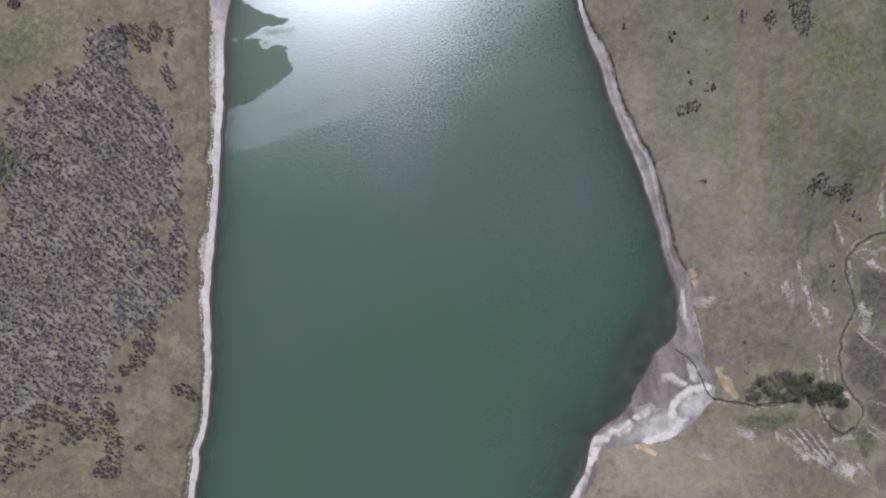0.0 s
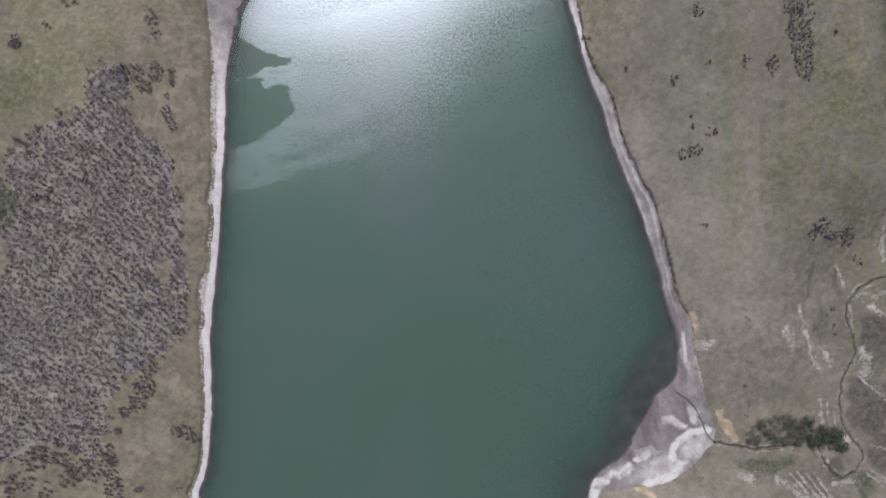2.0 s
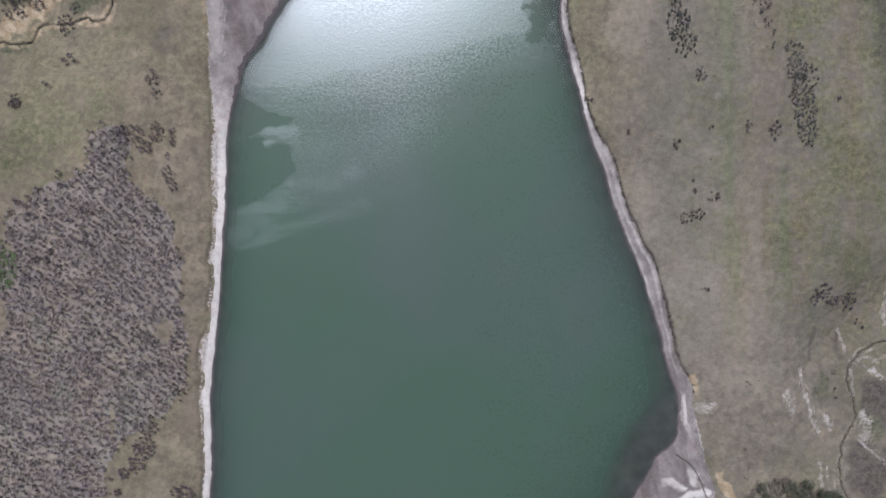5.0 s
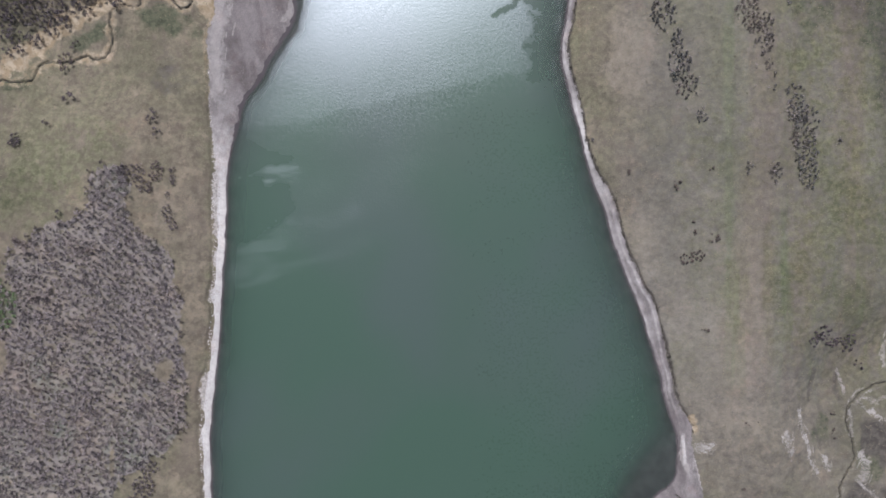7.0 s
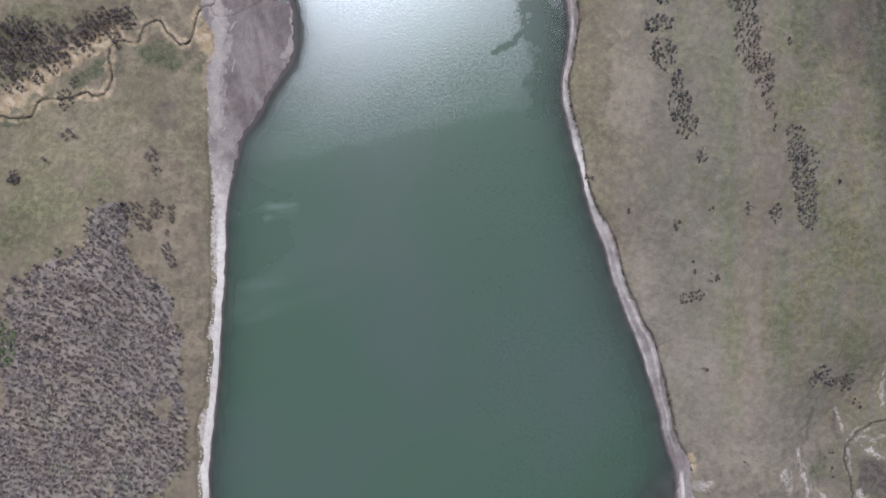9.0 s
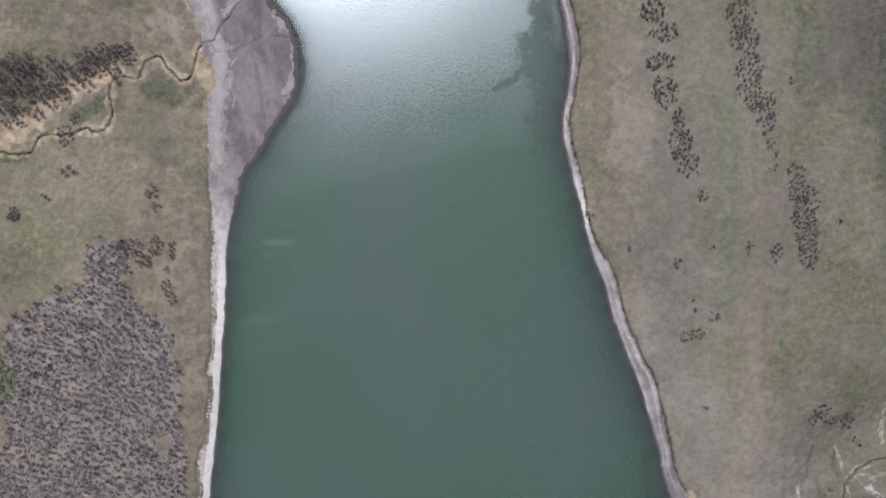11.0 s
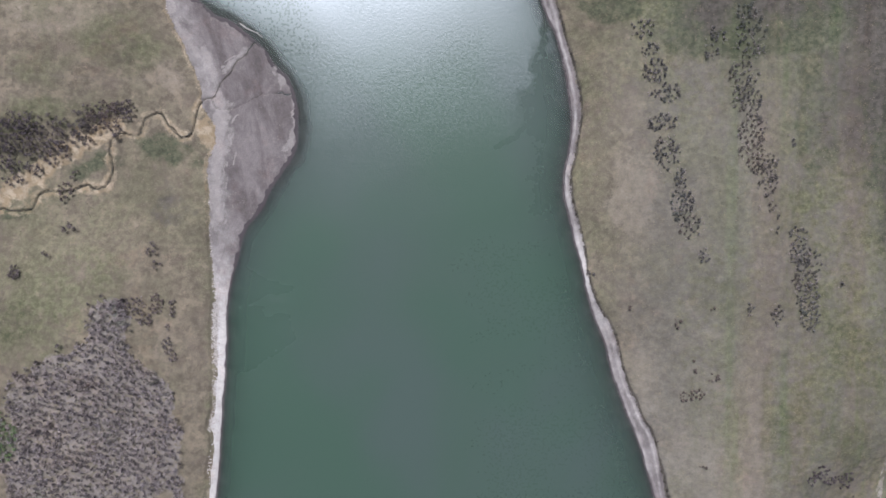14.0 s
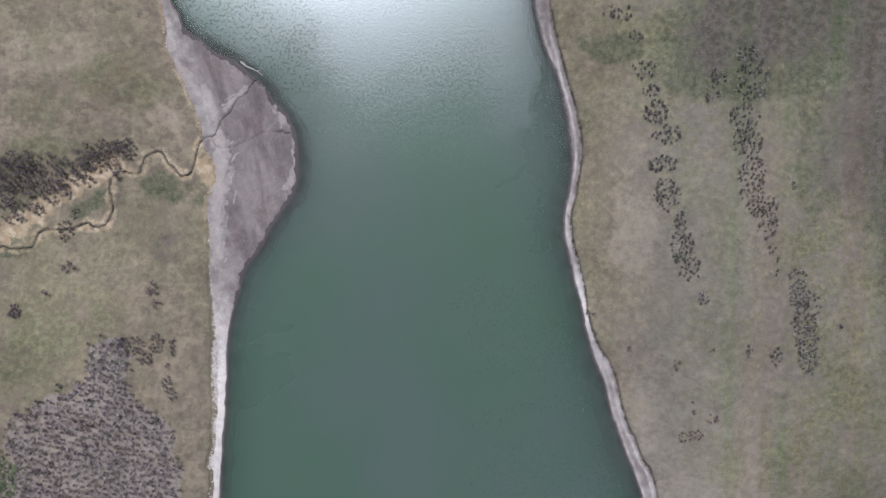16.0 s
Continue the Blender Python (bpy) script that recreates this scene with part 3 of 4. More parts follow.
    x, y = true_x, true_y
    m["earth_shade"] = np.maximum(m["earth_shade"], 0.7 * strokes(x, y, HOLLOW_SHADES, 1.2))
    # brown line on the east bank's rim, with its undercut's shadow painted in
    m["earth_shade"] = np.maximum(m["earth_shade"], 1.5 * np.exp(-(s["d_bank"] / 0.35) ** 2) * land * (~west) * ramp(y, -8, 0))
    for cx, cy, rx, ry in GLADES:
        m["green"] = m["green"] * (1 - 0.7 * blob(x, y, cx, cy, 1.6 * rx, 1.6 * ry))
    m["off"] = np.minimum(s["d_shore"], 12.0)
    m["litter"] = np.where(inside(x + 1.5 * n2, y + 1.5 * bumps(x, y, 2.0, 9, 2), THICKET), 1.0, 0.0) * (1 - 0.9 * blob(x, y, -82.0, 17.0, 6.0, 8.5))
    for cx, cy, rx, ry in GLADES:
        m["litter"] = m["litter"] * (1 - blob(x, y, cx, cy, 1.5 * rx, 1.5 * ry))
    return m


GLADES = [(-52.0, 4.2, 1.6, 2.2), (-80.5, 7.0, 1.4, 3.4), (-61.0, -12.5, 0.4, 3.6)]
# strokes on the plan: both ends and half the width
SCARS_E = [(48.5, -10.4, 49.9, -10.6, 1.2), (48.2, -39.1, 49.5, -39.3, 0.7), (55.6, -35.0, 57.5, -36.0, 0.9), (66.6, -2.8, 67.2, -6.6, 0.45),
           (67.2, -6.6, 68.5, -9.8, 0.45), (68.5, -9.8, 69.3, -13.0, 0.45), (69.3, -13.0, 70.4, -15.1, 0.45), (64.0, -7.4, 64.6, -10.6, 0.9),
           (72.1, -11.9, 72.5, -14.6, 0.7), (73.9, 4.6, 75.6, 0.3, 0.35), (82.5, 14.7, 82.9, 12.0, 0.6), (82.8, 9.9, 82.9, 5.1, 0.45),
           (77.8, -1.3, 79.9, -3.2, 0.35), (79.9, -3.2, 82.6, -4.5, 0.35), (79.2, -0.5, 81.3, -1.5, 0.4), (81.3, -1.5, 83.4, -0.9, 0.4),
           (81.0, -2.9, 81.7, -4.5, 0.3), (78.7, -11.4, 79.6, -13.0, 1.1), (79.6, -13.0, 79.2, -15.6, 1.1), (77.7, -16.4, 80.3, -18.5, 0.3),
           (80.3, -18.5, 82.4, -20.3, 0.3), (76.7, -3.2, 77.0, -7.7, 0.4), (70.9, -20.9, 71.1, -25.7, 0.3), (72.0, -21.5, 72.3, -25.2, 0.2),
           (73.2, -22.2, 73.6, -25.7, 0.2), (74.9, -26.8, 75.9, -28.6, 0.6), (80.2, -29.5, 83.2, -30.2, 0.35)]
SCARS_S = [(65.0, -34.8, 69.4, -39.6, 0.25), (66.3, -34.5, 71.0, -40.2, 0.25), (67.9, -34.8, 72.6, -40.7, 0.3), (69.7, -34.8, 73.2, -40.2, 0.25),
           (64.2, -36.4, 67.8, -40.1, 0.5), (67.8, -39.1, 73.6, -42.3, 0.5), (74.5, -41.2, 75.8, -42.5, 1.3), (79.3, -34.7, 81.8, -36.5, 0.3),
           (80.1, -34.1, 82.6, -35.8, 0.25), (73.2, -36.8, 76.1, -36.2, 0.5), (77.4, -41.3, 79.1, -43.0, 0.45), (62.6, -35.3, 65.2, -38.0, 0.4)]
# dark strokes paint the shade of gully grooves; no relief is cut here
HOLLOW_SHADES = [(69.2, 4.6, 68.5, -1.3, 0.5), (69.6, -6.1, 71.1, -10.4, 0.5), (73.6, 3.5, 74.4, -1.3, 0.5), (65.7, -34.8, 70.2, -39.9, 0.3),
           (67.2, -34.7, 71.9, -40.5, 0.3), (68.9, -34.8, 72.8, -40.2, 0.3), (69.6, -30.6, 72.7, -35.4, 0.5), (73.2, -36.2, 77.5, -34.9, 0.6)]
CLAY = [(-63.4, 73.4, -70.3, 68.9, 1.5), (-70.3, 68.9, -76.8, 64.1, 1.5), (-76.8, 64.1, -84.1, 59.8, 1.5), (-44.8, 74.7, -44.1, 71.5, 1.3), (-61.9, 74.4,
        -60.9, 73.7, 0.9), (-46.9, 77.4, -45.8, 78.9, 0.6), (52.0, -23.8, 54.8, -28.2, 0.6), (46.8, -4.7, 47.6, -6.9, 0.6), (36.6, -37.6, 39.6, -38.6, 0.4)]
CRUST_W = [(-37.8, 89.2, -42.1, 84.8, 0.5), (-43.1, 79.7, -42.0, 78.6, 1.0), (-51.1, 94.1, -48.9, 90.4, 0.6), (-48.9, 90.4, -46.8, 87.8, 0.5), (-45.6, 88.9,
           -44.5, 85.8, 0.6), (-44.5, 85.8, -43.8, 83.1, 0.5), (-32.3, 86.0, -31.0, 82.9, 0.5), (-28.9, 80.3, -28.5, 75.5, 0.3), (-28.8, 73.4, -30.4, 70.2, 0.5),
           (-42.0, 77.4, -43.0, 70.0, 1.5), (-43.0, 70.0, -43.5, 62.5, 1.1), (-43.5, 62.5, -43.0, 57.2, 1.1), (-52.6, 101.4,
           -52.1, 96.1, 0.7)]
CRUST_E = [(41.8, -24.5, 44.9, -25.9, 0.6), (47.1, -23.4, 47.8, -25.0, 0.9), (36.9, -31.4, 39.8, -30.5, 0.6), (47.9, -12.2, 49.3, -18.1, 0.4), (45.4, -8.5, 45.5, -12.2, 0.4),
           (45.5, -12.2, 46.3, -14.9, 0.4), (26.0, 66.0, 23.2, 70.0, 0.4), (29.6, 42.0, 27.6, 47.0, 0.5), (23.9, 62.0, 23.2, 67.5, 0.5)]
PALES = [(50.3, -26.5, 47.2, -26.8, 0.5), (47.2, -26.8, 44.6, -28.3, 0.55), (44.6, -28.3, 43.2, -30.3, 0.6), (43.2, -30.3, 43.0, -31.8, 0.6), (44.9, -32.9, 43.6, -35.0, 0.8),
         (43.6, -35.3, 38.3, -36.8, 0.6), (24.7, -45.6, 27.7, -39.8, 1.0), (27.7, -39.8, 28.4, -36.9, 0.9), (28.4, -36.7, 31.2, -35.2, 0.9), (31.2, -35.0, 34.8, -34.0, 0.9),
         (47.3, -23.2, 47.2, -24.6, 0.7), (42.0, -24.3, 45.5, -25.9, 0.45), (38.8, -31.1, 36.6, -32.4, 0.5), (45.5, -8.7, 45.9, -13.6, 0.25), (48.1, -12.3, 49.3, -18.0, 0.3),
         (24.7, -45.6, 22.0, -50.0, 1.0)]
# ovals on the plan: middle, half axes, turn in degrees, amount
# green growth; ovals centred beyond x 80 also paint the east edge's vignette
LUSH_DIM = [(78.5, -38.1, 2.4, 1.6, -35, 1.3), (58.0, 98.0, 18.0, 24.0, 0, 0.5), (-52.5, 69.3, 8.5, 5.0, -10, 0.95), (-57.5, 71.0, 4.0, 2.2, -10, 0.7), (-80.0, 17.0, 4.5, 6.5, 0, 0.95), (-66.5, 66.0, 6.0, 4.0, 20, 0.85), (-80, 57.2, 5.0, 2.4, 0, 0.75),
        (60.4, -32.4, 9.0, 2.2, 0, 0.8), (70.5, -7.1, 3.0, 6.0, 10, 0.6), (80.4, -13.5, 4.0, 4.0, 0, 0.7), (78.2, -37.2, 4.5, 3.0, -30, 0.85), (56.0, 96.0, 10.0, 14.0, 0, 0.7),
        (64.0, 90.0, 6.0, 12.0, 0, 0.6), (65.0, 84.0, 9.0, 12.0, 0, 0.5), (30.0, 97.5, 9.0, 5.0, 0, 0.8), (38.0, 92.0, 6.0, 6.0, 0, 0.5), (83.0, 86.0, 13.0, 46.0, 0, 1.3), (72.0, 106.0, 16.0, 20.0, 0, 1.1), (66.0, 80.0, 5.0, 24.0, 0, 0.65),
        (83.0, 48.0, 6.0, 34.0, 0, 0.7), (44.0, 57.0, 3.0, 5.0, 0, 0.5), (-62.0, 66.5, 3.0, 4.0, 0, 0.5)]
GREENS = [(58.0, -8.0, 18.0, 20.0, 0, 0.04), (-60.0, 57.0, 20.0, 9.0, 0, 0.55), (-60.0, 89.0, 11.0, 6.0, 0, 0.9), (-76.0, 84.0, 12.0, 4.0, 0, 0.7), (-74.0, 38.0, 17.0, 9.0, 15, 1.0), (-69.0, 46.0, 16.0, 6.0, 10, 0.85), (-47.0, 20.0, 3.0, 34.0, 0, 0.1), (-55.0, -24.0, 6.0, 12.0, 0, 0.3), (-62.0, -42.0, 10.0, 7.0, 0, 0.75),
          (40.0, 30.0, 8.0, 26.0, 14, 0.15), (34.0, 66.0, 8.0, 18.0, 0, 0.15), (67.0, 24.0, 8.0, 24.0, 0, 0.9), (71.0, 60.0, 9.0, 40.0, 0, 0.95), (50.0, 75.0, 5.0, 24.0, 0, 0.5), (42.0, 99.0, 22.0, 10.0, 0, 1.0),
          (57.5, 20.0, 2.4, 30.0, 0, 0.25), (58.0, -12.0, 9.0, 12.0, 0, 0.1), (50.0, 10.0, 6.0, 14.0, 0, 0.25), (45.0, -44.0, 14.0, 5.0, 0, 0.15), (-72.8, 76.0, 16.0, 4.0, 8, 0.9)]
HAYS = [(52.0, 14.0, 18.0, 30.0, 0, 0.7), (53.0, -34.0, 8.0, 4.0, 0, 0.8), (-72.0, 94.0, 14.0, 6.0, 10, 0.6), (-52.0, 84.0, 6.0, 5.0, 0, 0.5), (38.0, 28.0, 6.0, 15.0, 14, 0.6), (34.0, 62.0, 6.0, 16.0, 0, 0.65), (-54.0, -27.0, 5.0, 10.0, 0, 0.5), (44.0, -42.0, 22.0, 8.0, 0, 0.75), (56.0, -38.0, 10.0, 5.0, 0, 0.6), (57.0, -14.0, 9.0, 16.0, 0, 0.35),
        (57.5, 15.0, 4.0, 24.0, 0, 0.3), (-52.0, 33.0, 4.0, 6.0, 0, 0.45), (-84.0, 0.0, 5.0, 10.0, 0, 0.4), (-50.0, 12.0, 1.6, 16.0, 0, 0.35)]
# dark soil; the tall ovals about x 80 add painted vignette and cloud shade
EARTH_SHADES = [(80.6, -20.9, 3.0, 3.4, 0, 1.3), (77.7, -23.2, 3.4, 4.6, 0, 0.9), (73.0, 80.0, 11.0, 22.0, 0, 0.75), (58.0, 104.0, 24.0, 19.0, 0, 0.8), (80.0, 98.0, 12.0, 36.0, 0, 0.9), (83.0, -9.0, 5.0, 6.0, 0, 1.3), (82.5, -29.5, 3.5, 4.0, 0, 1.25), (47.5, 102.0, 5.0, 17.0, 0, 0.9), (82.0, 92.0, 9.0, 40.0, 0, 0.95), (72.0, 112.0, 16.0, 14.0, 0, 0.8), (81.0, -23.5, 4.5, 5.5, 0, 1.35), (79.5, -22.0, 2.5, 3.0, 0, 1.3), (79.0, -21.0, 6.0, 7.0, 0, 1.0), (82.0, -6.9, 5.0, 5.0, 0, 0.9), (45.5, 99.0, 8.0, 13.0, 0, 0.55), (76.0, 104.0, 9.0, 14.0, 0, 0.6), (-52.0, 59.0, 7.0, 6.0, 0, 0.6),
          (80.0, 74.0, 5.0, 40.0, 0, 0.6), (73.3, -34.0, 4.0, 3.0, 40, 0.8), (-46.6, 20.0, 2.2, 40.0, 0, 0.3), (82.0, -32.0, 5.0, 4.0, 0, 0.9), (84.0, -43.0, 6.0, 6.0, 0, 0.8)]
TRACKS = [(-90.0, 83.2, -66.0, 82.6, 0.15), (-66.0, 82.6, -48.0, 82.9, 0.15), (70.0, 76.0, 74.0, 54.0, 0.5), (-81.0, 1.0, -84.0, -12.0, 0.6), (62.0, 60.0, 60.5, 44.0, 0.25)]


def strokes(x, y, rows, jitter=1.3):
    much = np.zeros(np.shape(x))
    for ax, ay, bx, by, w in rows:
        near = (x > min(ax, bx) - 3 * w) & (x < max(ax, bx) + 3 * w) & (y > min(ay, by) - 3 * w) & (y < max(ay, by) + 3 * w)
        px, py = x[near], y[near]
        d = away(px + jitter * w * bumps(px, py, 1.6, 51, 3), py + jitter * w * bumps(px, py, 1.6, 57, 3), [(ax, ay), (bx, by)])
        much[near] = np.maximum(much[near], 1 - ramp(d, 0.2 * w, 2.0 * w))
    return much


def make_ground():
    xs, ys = spread(-92, 92, 0.23, 3600), spread(-56, 114, 0.23, 3600)
    gx, gy = np.meshgrid(xs, ys)
    s = survey(gx, gy)
    ob = sheet("ground", xs, ys, s["z"], GROUND, cover(gx, gy, s))
    tagged(ob, "dry tan and green grassland with pale sandy lake shores", "ground", kind="structure")


def make_lake():
    xs, ys = spread(-66, 60, 0.28, 60), spread(-58, 116, 0.28, 220)
    gx, gy = np.meshgrid(xs, ys)
    s = survey(gx, gy)
    depth = np.maximum(-s["z"], 0)
    murk = np.clip(0.15 + 0.85 * (1 - np.exp(-depth / (0.3 + 0.12 * ramp(gx, 5, 30)))), 0, 1)
    # wind: slack in a band across the lake, calm sheets near both shores and gusts at their rims
    jag = bumps(gx, gy, 4, 81, 4)
    front = gy - 49.5 - 0.21 * (gx + 35) + 1.8 * bumps(gx, gy, 9, 73, 4)
    wind = 1.14 + 0.07 * bumps(0.6 * gx + 0.3 * gy, 1.3 * gy - 0.5 * gx, 12, 71, 3) + 0.2 * ramp(gx, 2, 12) * ramp(gy, 74, 88)
    wind = wind * (1 - 0.17 * ramp(front, -14, -7) * (1 - ramp(front, -0.9, 0.9)))
    wind = wind * (1 - 0.28 * ramp(gx + 3 * jag, -10, 12) * (1 - ramp(gy, 44, 60)))
    wind = wind * (1 - 0.3 * ramp(-gx, 16, 28) * ramp(gy, 78, 92))
    cx, cy = gx + 1.1 * jag, gy + 0.9 * bumps(gx, gy, 3, 91, 4)
    rim = away(cx, cy, CALM_SHEET + CALM_SHEET[:1])
    wind = wind * ramp(np.where(inside(cx, cy, CALM_SHEET), -rim, rim), -0.5, 0.7)
    puff = strokes(gx + 1.2 * jag, gy + 0.8 * bumps(gx, gy, 3, 95, 4), GUSTS, 0.7)
    wind = wind + (2.3 - 0.75 * ramp(gx, -36, -24) - wind) * puff * ramp(bumps(gx * 0.4 - gy * 0.15, gy * 1.3, 2.2, 29, 4), -0.7, 0.3)
    wind = wind * (1 - 0.6 * strokes(gx + 1.2 * jag, gy + 0.8 * bumps(gx, gy, 3, 95, 3), CALM_LANES))
    lee = ramp(gy, 52, 62) * ramp(100 - gy, 0, 6) * s["west"]
    wind = wind * ramp(np.minimum(s["d_shore"], 9) + 0.5 * jag - 0.7 * lee, 0.0, 0.8)
    ob = sheet("water", xs, ys, 0 * gx, LAKE, dict(murk=murk, wind=wind))
    tagged(ob, "murky green lake water ruffled by wind", "water", kind="structure")


CALM_SHEET = [(-44, 27.0), (-37, 27.6), (-33, 29.8), (-29.5, 32.5), (-28.5, 35.0), (-30.0, 37.0), (-29.8, 39.3), (-33, 40.0), (-37.5, 40.8),
              (-34, 42.2), (-30.5, 42.4), (-29.5, 44.2), (-34, 45.3), (-37.5, 47.5), (-42, 50)]
GUSTS = [(-41.0, 21.5, -36.5, 24.5, 1.8), (-32.8, 40.5, -29.5, 41.2, 1.5), (-38.5, 24.6, -34.5, 26.4, 2.4), (-35.0, 26.2, -26.0, 31.0, 2.6), (-28.5, 30.5, -17.0, 33.8, 1.6), (-39.0, 19.8, -32.0, 22.0, 0.8),
         (-33.0, 22.6, -25.0, 24.8, 1.3), (-25.0, 25.0, -15.0, 27.5, 1.0), (-39.5, 40.4, -36.5, 40.6, 0.4)]
CALM_LANES = [(18.8, 104, 18.2, 88, 0.7), (18.2, 88, 16.8, 76, 2.0), (16.8, 76, 9.0, 71.5, 0.5), (19.5, 78, 19.0, 62, 2.2)]


def make_creek(name, line, wide, label):
    """A ribbon of water along a line, lying in its bed."""
    bm = bmesh.new()
    pts = [Vector((a[0] + (b[0] - a[0]) * k / 6, a[1] + (b[1] - a[1]) * k / 6, 0)) for a, b in zip(line, line[1:]) for k in range(6)]
    xs, ys = np.array([p.x for p in pts]), np.array([p.y for p in pts])
    beds = survey(xs, ys)["z"]
    beds = np.convolve(np.pad(beds, 4, "edge"), np.ones(9) / 9, "valid") + 0.07
    last = None
    for i, p in enumerate(pts):
        way = (pts[min(i + 1, len(pts) - 1)] - pts[max(i - 1, 0)]).normalized()
        side = Vector((-way.y, way.x, 0)) * wide * (1 + 0.3 * noise.noise(p * 0.7))
        row = [bm.verts.new((p + side * k).to_tuple()[:2] + (beds[i],)) for k in (-1, 0, 1)]
        if last:
            for k in (0, 1):
                bm.faces.new((last[k], row[k], row[k + 1], last[k + 1]))
        last = row
    bmesh.ops.recalc_face_normals(bm, faces=bm.faces[:])
    me = bpy.data.meshes.new(name)
    bm.to_mesh(me), bm.free()
    me.materials.append(CREEK)
    tagged(new(name, me), label, "creek", kind="structure")


make_ground()
make_lake()
make_creek("creek_water", CREEK_W, 0.07, "narrow brown creek winding to the delta")
make_creek("creek_water", CREEK_E, 0.08, "narrow brown creek in an eroded gully")


# ---- plants ----
# clumps of shrubs: middle, half axes, how many
EAST_ROW_NEAR = [(30.5, 102.8, 2.6, 1.5, 9), (33.9, 98.6, 1.5, 1.1, 6), (35.3, 92.6, 2.1, 1.7, 10), (36.6, 88.7, 1.5, 1.3, 8), (37.5, 85.0, 2.1, 2.1, 20), (39.6,
                 81.0, 2.6, 1.7, 16), (39.2, 75.5, 2.6, 1.6, 18), (39.9, 69.9, 2.4, 3.2, 26), (42.3, 64.8, 1.1, 2.4, 12), (42.9, 60.7, 1.9, 3.2, 26), (44.3, 56.7, 2.1,
                 2.1, 14), (47.0, 51.5, 1.0, 1.3, 6), (27.4, 47.7, 0.6, 0.3, 2)]
EAST_ROW_FAR = [(53.3, 95.4, 2.1, 1.5, 9), (54.3, 92.1, 2.8, 2.4, 16), (54.0, 88.6, 2.6, 1.7, 12), (48.6, 91.1, 2.1, 1.5, 7), (47.4, 88.1, 1.3, 1.3, 5), (53.0, 84.1,
                2.8, 2.4, 20), (53.8, 79.6, 2.6, 2.6, 26), (54.9, 74.1, 2.4, 2.8, 24), (54.7, 70.0, 2.1, 2.1, 14), (56.7, 68.1, 2.6, 2.1, 18), (57.5, 64.0, 1.5, 1.5,
                8), (58.8, 65.1, 1.1, 1.1, 4), (58.6, 60.5, 0.6, 1.1, 3)]
EAST_ROW_END = [(63.2, 55.7, 1.7, 1.5, 8), (63.7, 52.0, 1.9, 2.4, 24), (64.8, 47.4, 2.1, 2.8, 26), (65.3, 43.8, 1.9, 2.8, 22), (65.8, 40.7, 1.7, 2.6, 22), (60.0,
                40.9, 1.1, 1.9, 8), (55.4, 41.8, 0.5, 1.3, 4), (66.2, 50.0, 1.5, 3.2, 7), (71.2, 46.3, 0.6, 0.6, 2), (62.4, 72.7, 1.3, 1.5, 2), (57.5, 57.4, 3.2, 3.2,
                3)]
GULLY_SHRUBS = [(68.0, 10.6, 1.1, 1.5, 10), (69.8, 11.8, 1.5, 1.5, 12), (72.6, 10.1, 2.1, 0.9, 14), (75.1, 10.1, 1.7, 1.3, 12), (78.1, 5.5, 0.9, 1.1, 4), (75.7, 8.6,
                1.3, 1.1, 3)]
LONE_SHRUBS = [(34.7, 41.4, 0.5, 0.5, 2), (42.9, 38.9, 0.9, 0.9, 4), (48.9, 41.5, 0.5, 0.4, 2), (48.9, 35.7, 0.3, 0.3, 1), (45.7, 31.9, 0.3, 0.3, 1), (46.0, 30.2,
               0.5, 0.5, 2), (49.4, 29.0, 1.0, 0.9, 6), (45.1, 25.4, 1.5, 1.0, 12), (46.7, 25.8, 1.1, 0.9, 8), (48.4, 12.0, 0.6, 0.5, 3), (56.2, -5.3, 0.4, 0.5, 2),
               (57.9, -4.8, 0.3, 0.3, 1), (57.5, -21.7, 0.5, 0.4, 2), (57.1, -23.8, 0.4, 0.4, 2), (73.3, -3.9, 0.6, 0.5, 3), (73.8, -7.6, 0.5, 1.1, 3), (56.5, -18.0,
               0.3, 0.3, 1)]
THICKET_FRINGE = [(-58.7, 40.6, 1.3, 1.7, 14), (-56.8, 40.9, 1.5, 1.7, 14), (-55.2, 38.4, 1.3, 1.1, 9), (-53.1, 41.1, 1.1, 1.9, 10), (-50.4, 40.5, 0.6, 1.5, 5),
                  (-51.4, 37.0, 0.4, 0.6, 2), (-51.3, 33.5, 0.9, 1.5, 7), (-50.2, 31.2, 0.6, 0.9, 3), (-59.0, -21.7, 0.9, 0.9, 6), (-54.7, -13.5, 1.7, 1.5, 12), (-55.4,
                  -17.1, 1.9, 1.9, 16), (-56.8, -20.2, 1.5, 1.5, 9), (-49.0, -25.7, 1.9, 1.1, 8), (-47.1, -26.9, 0.9, 0.9, 4), (-49.8, -36.4, 0.4, 0.4, 1), (-56.5,
                  -36.2, 0.9, 0.4, 4), (-60.2, -25.2, 0.6, 0.9, 3), (-79.2, 46.5, 1.1, 0.9, 4)]
THICKET_SOUTH = [(-69.6, -29.1, 4.3, 2.1, 20), (-65.7, -32.3, 3.2, 2.1, 18), (-61.8, -30.4, 1.3, 3.2, 20), (-60.9, -35.7, 1.5, 3.2, 18), (-61.9, -39.7, 2.1, 2.1, 16),
                 (-68.7, -33.2, 2.1, 2.1, 8), (-74.6, -30.0, 3.2, 2.1, 16), (-77.8, -34.1, 3.2, 2.1, 14), (-79.0, -39.3, 2.7, 2.7, 14), (-63.8, -40.7, 1.1, 1.1, 4),
                 (-73.8, -36.2, 2.1, 3.2, 6)]
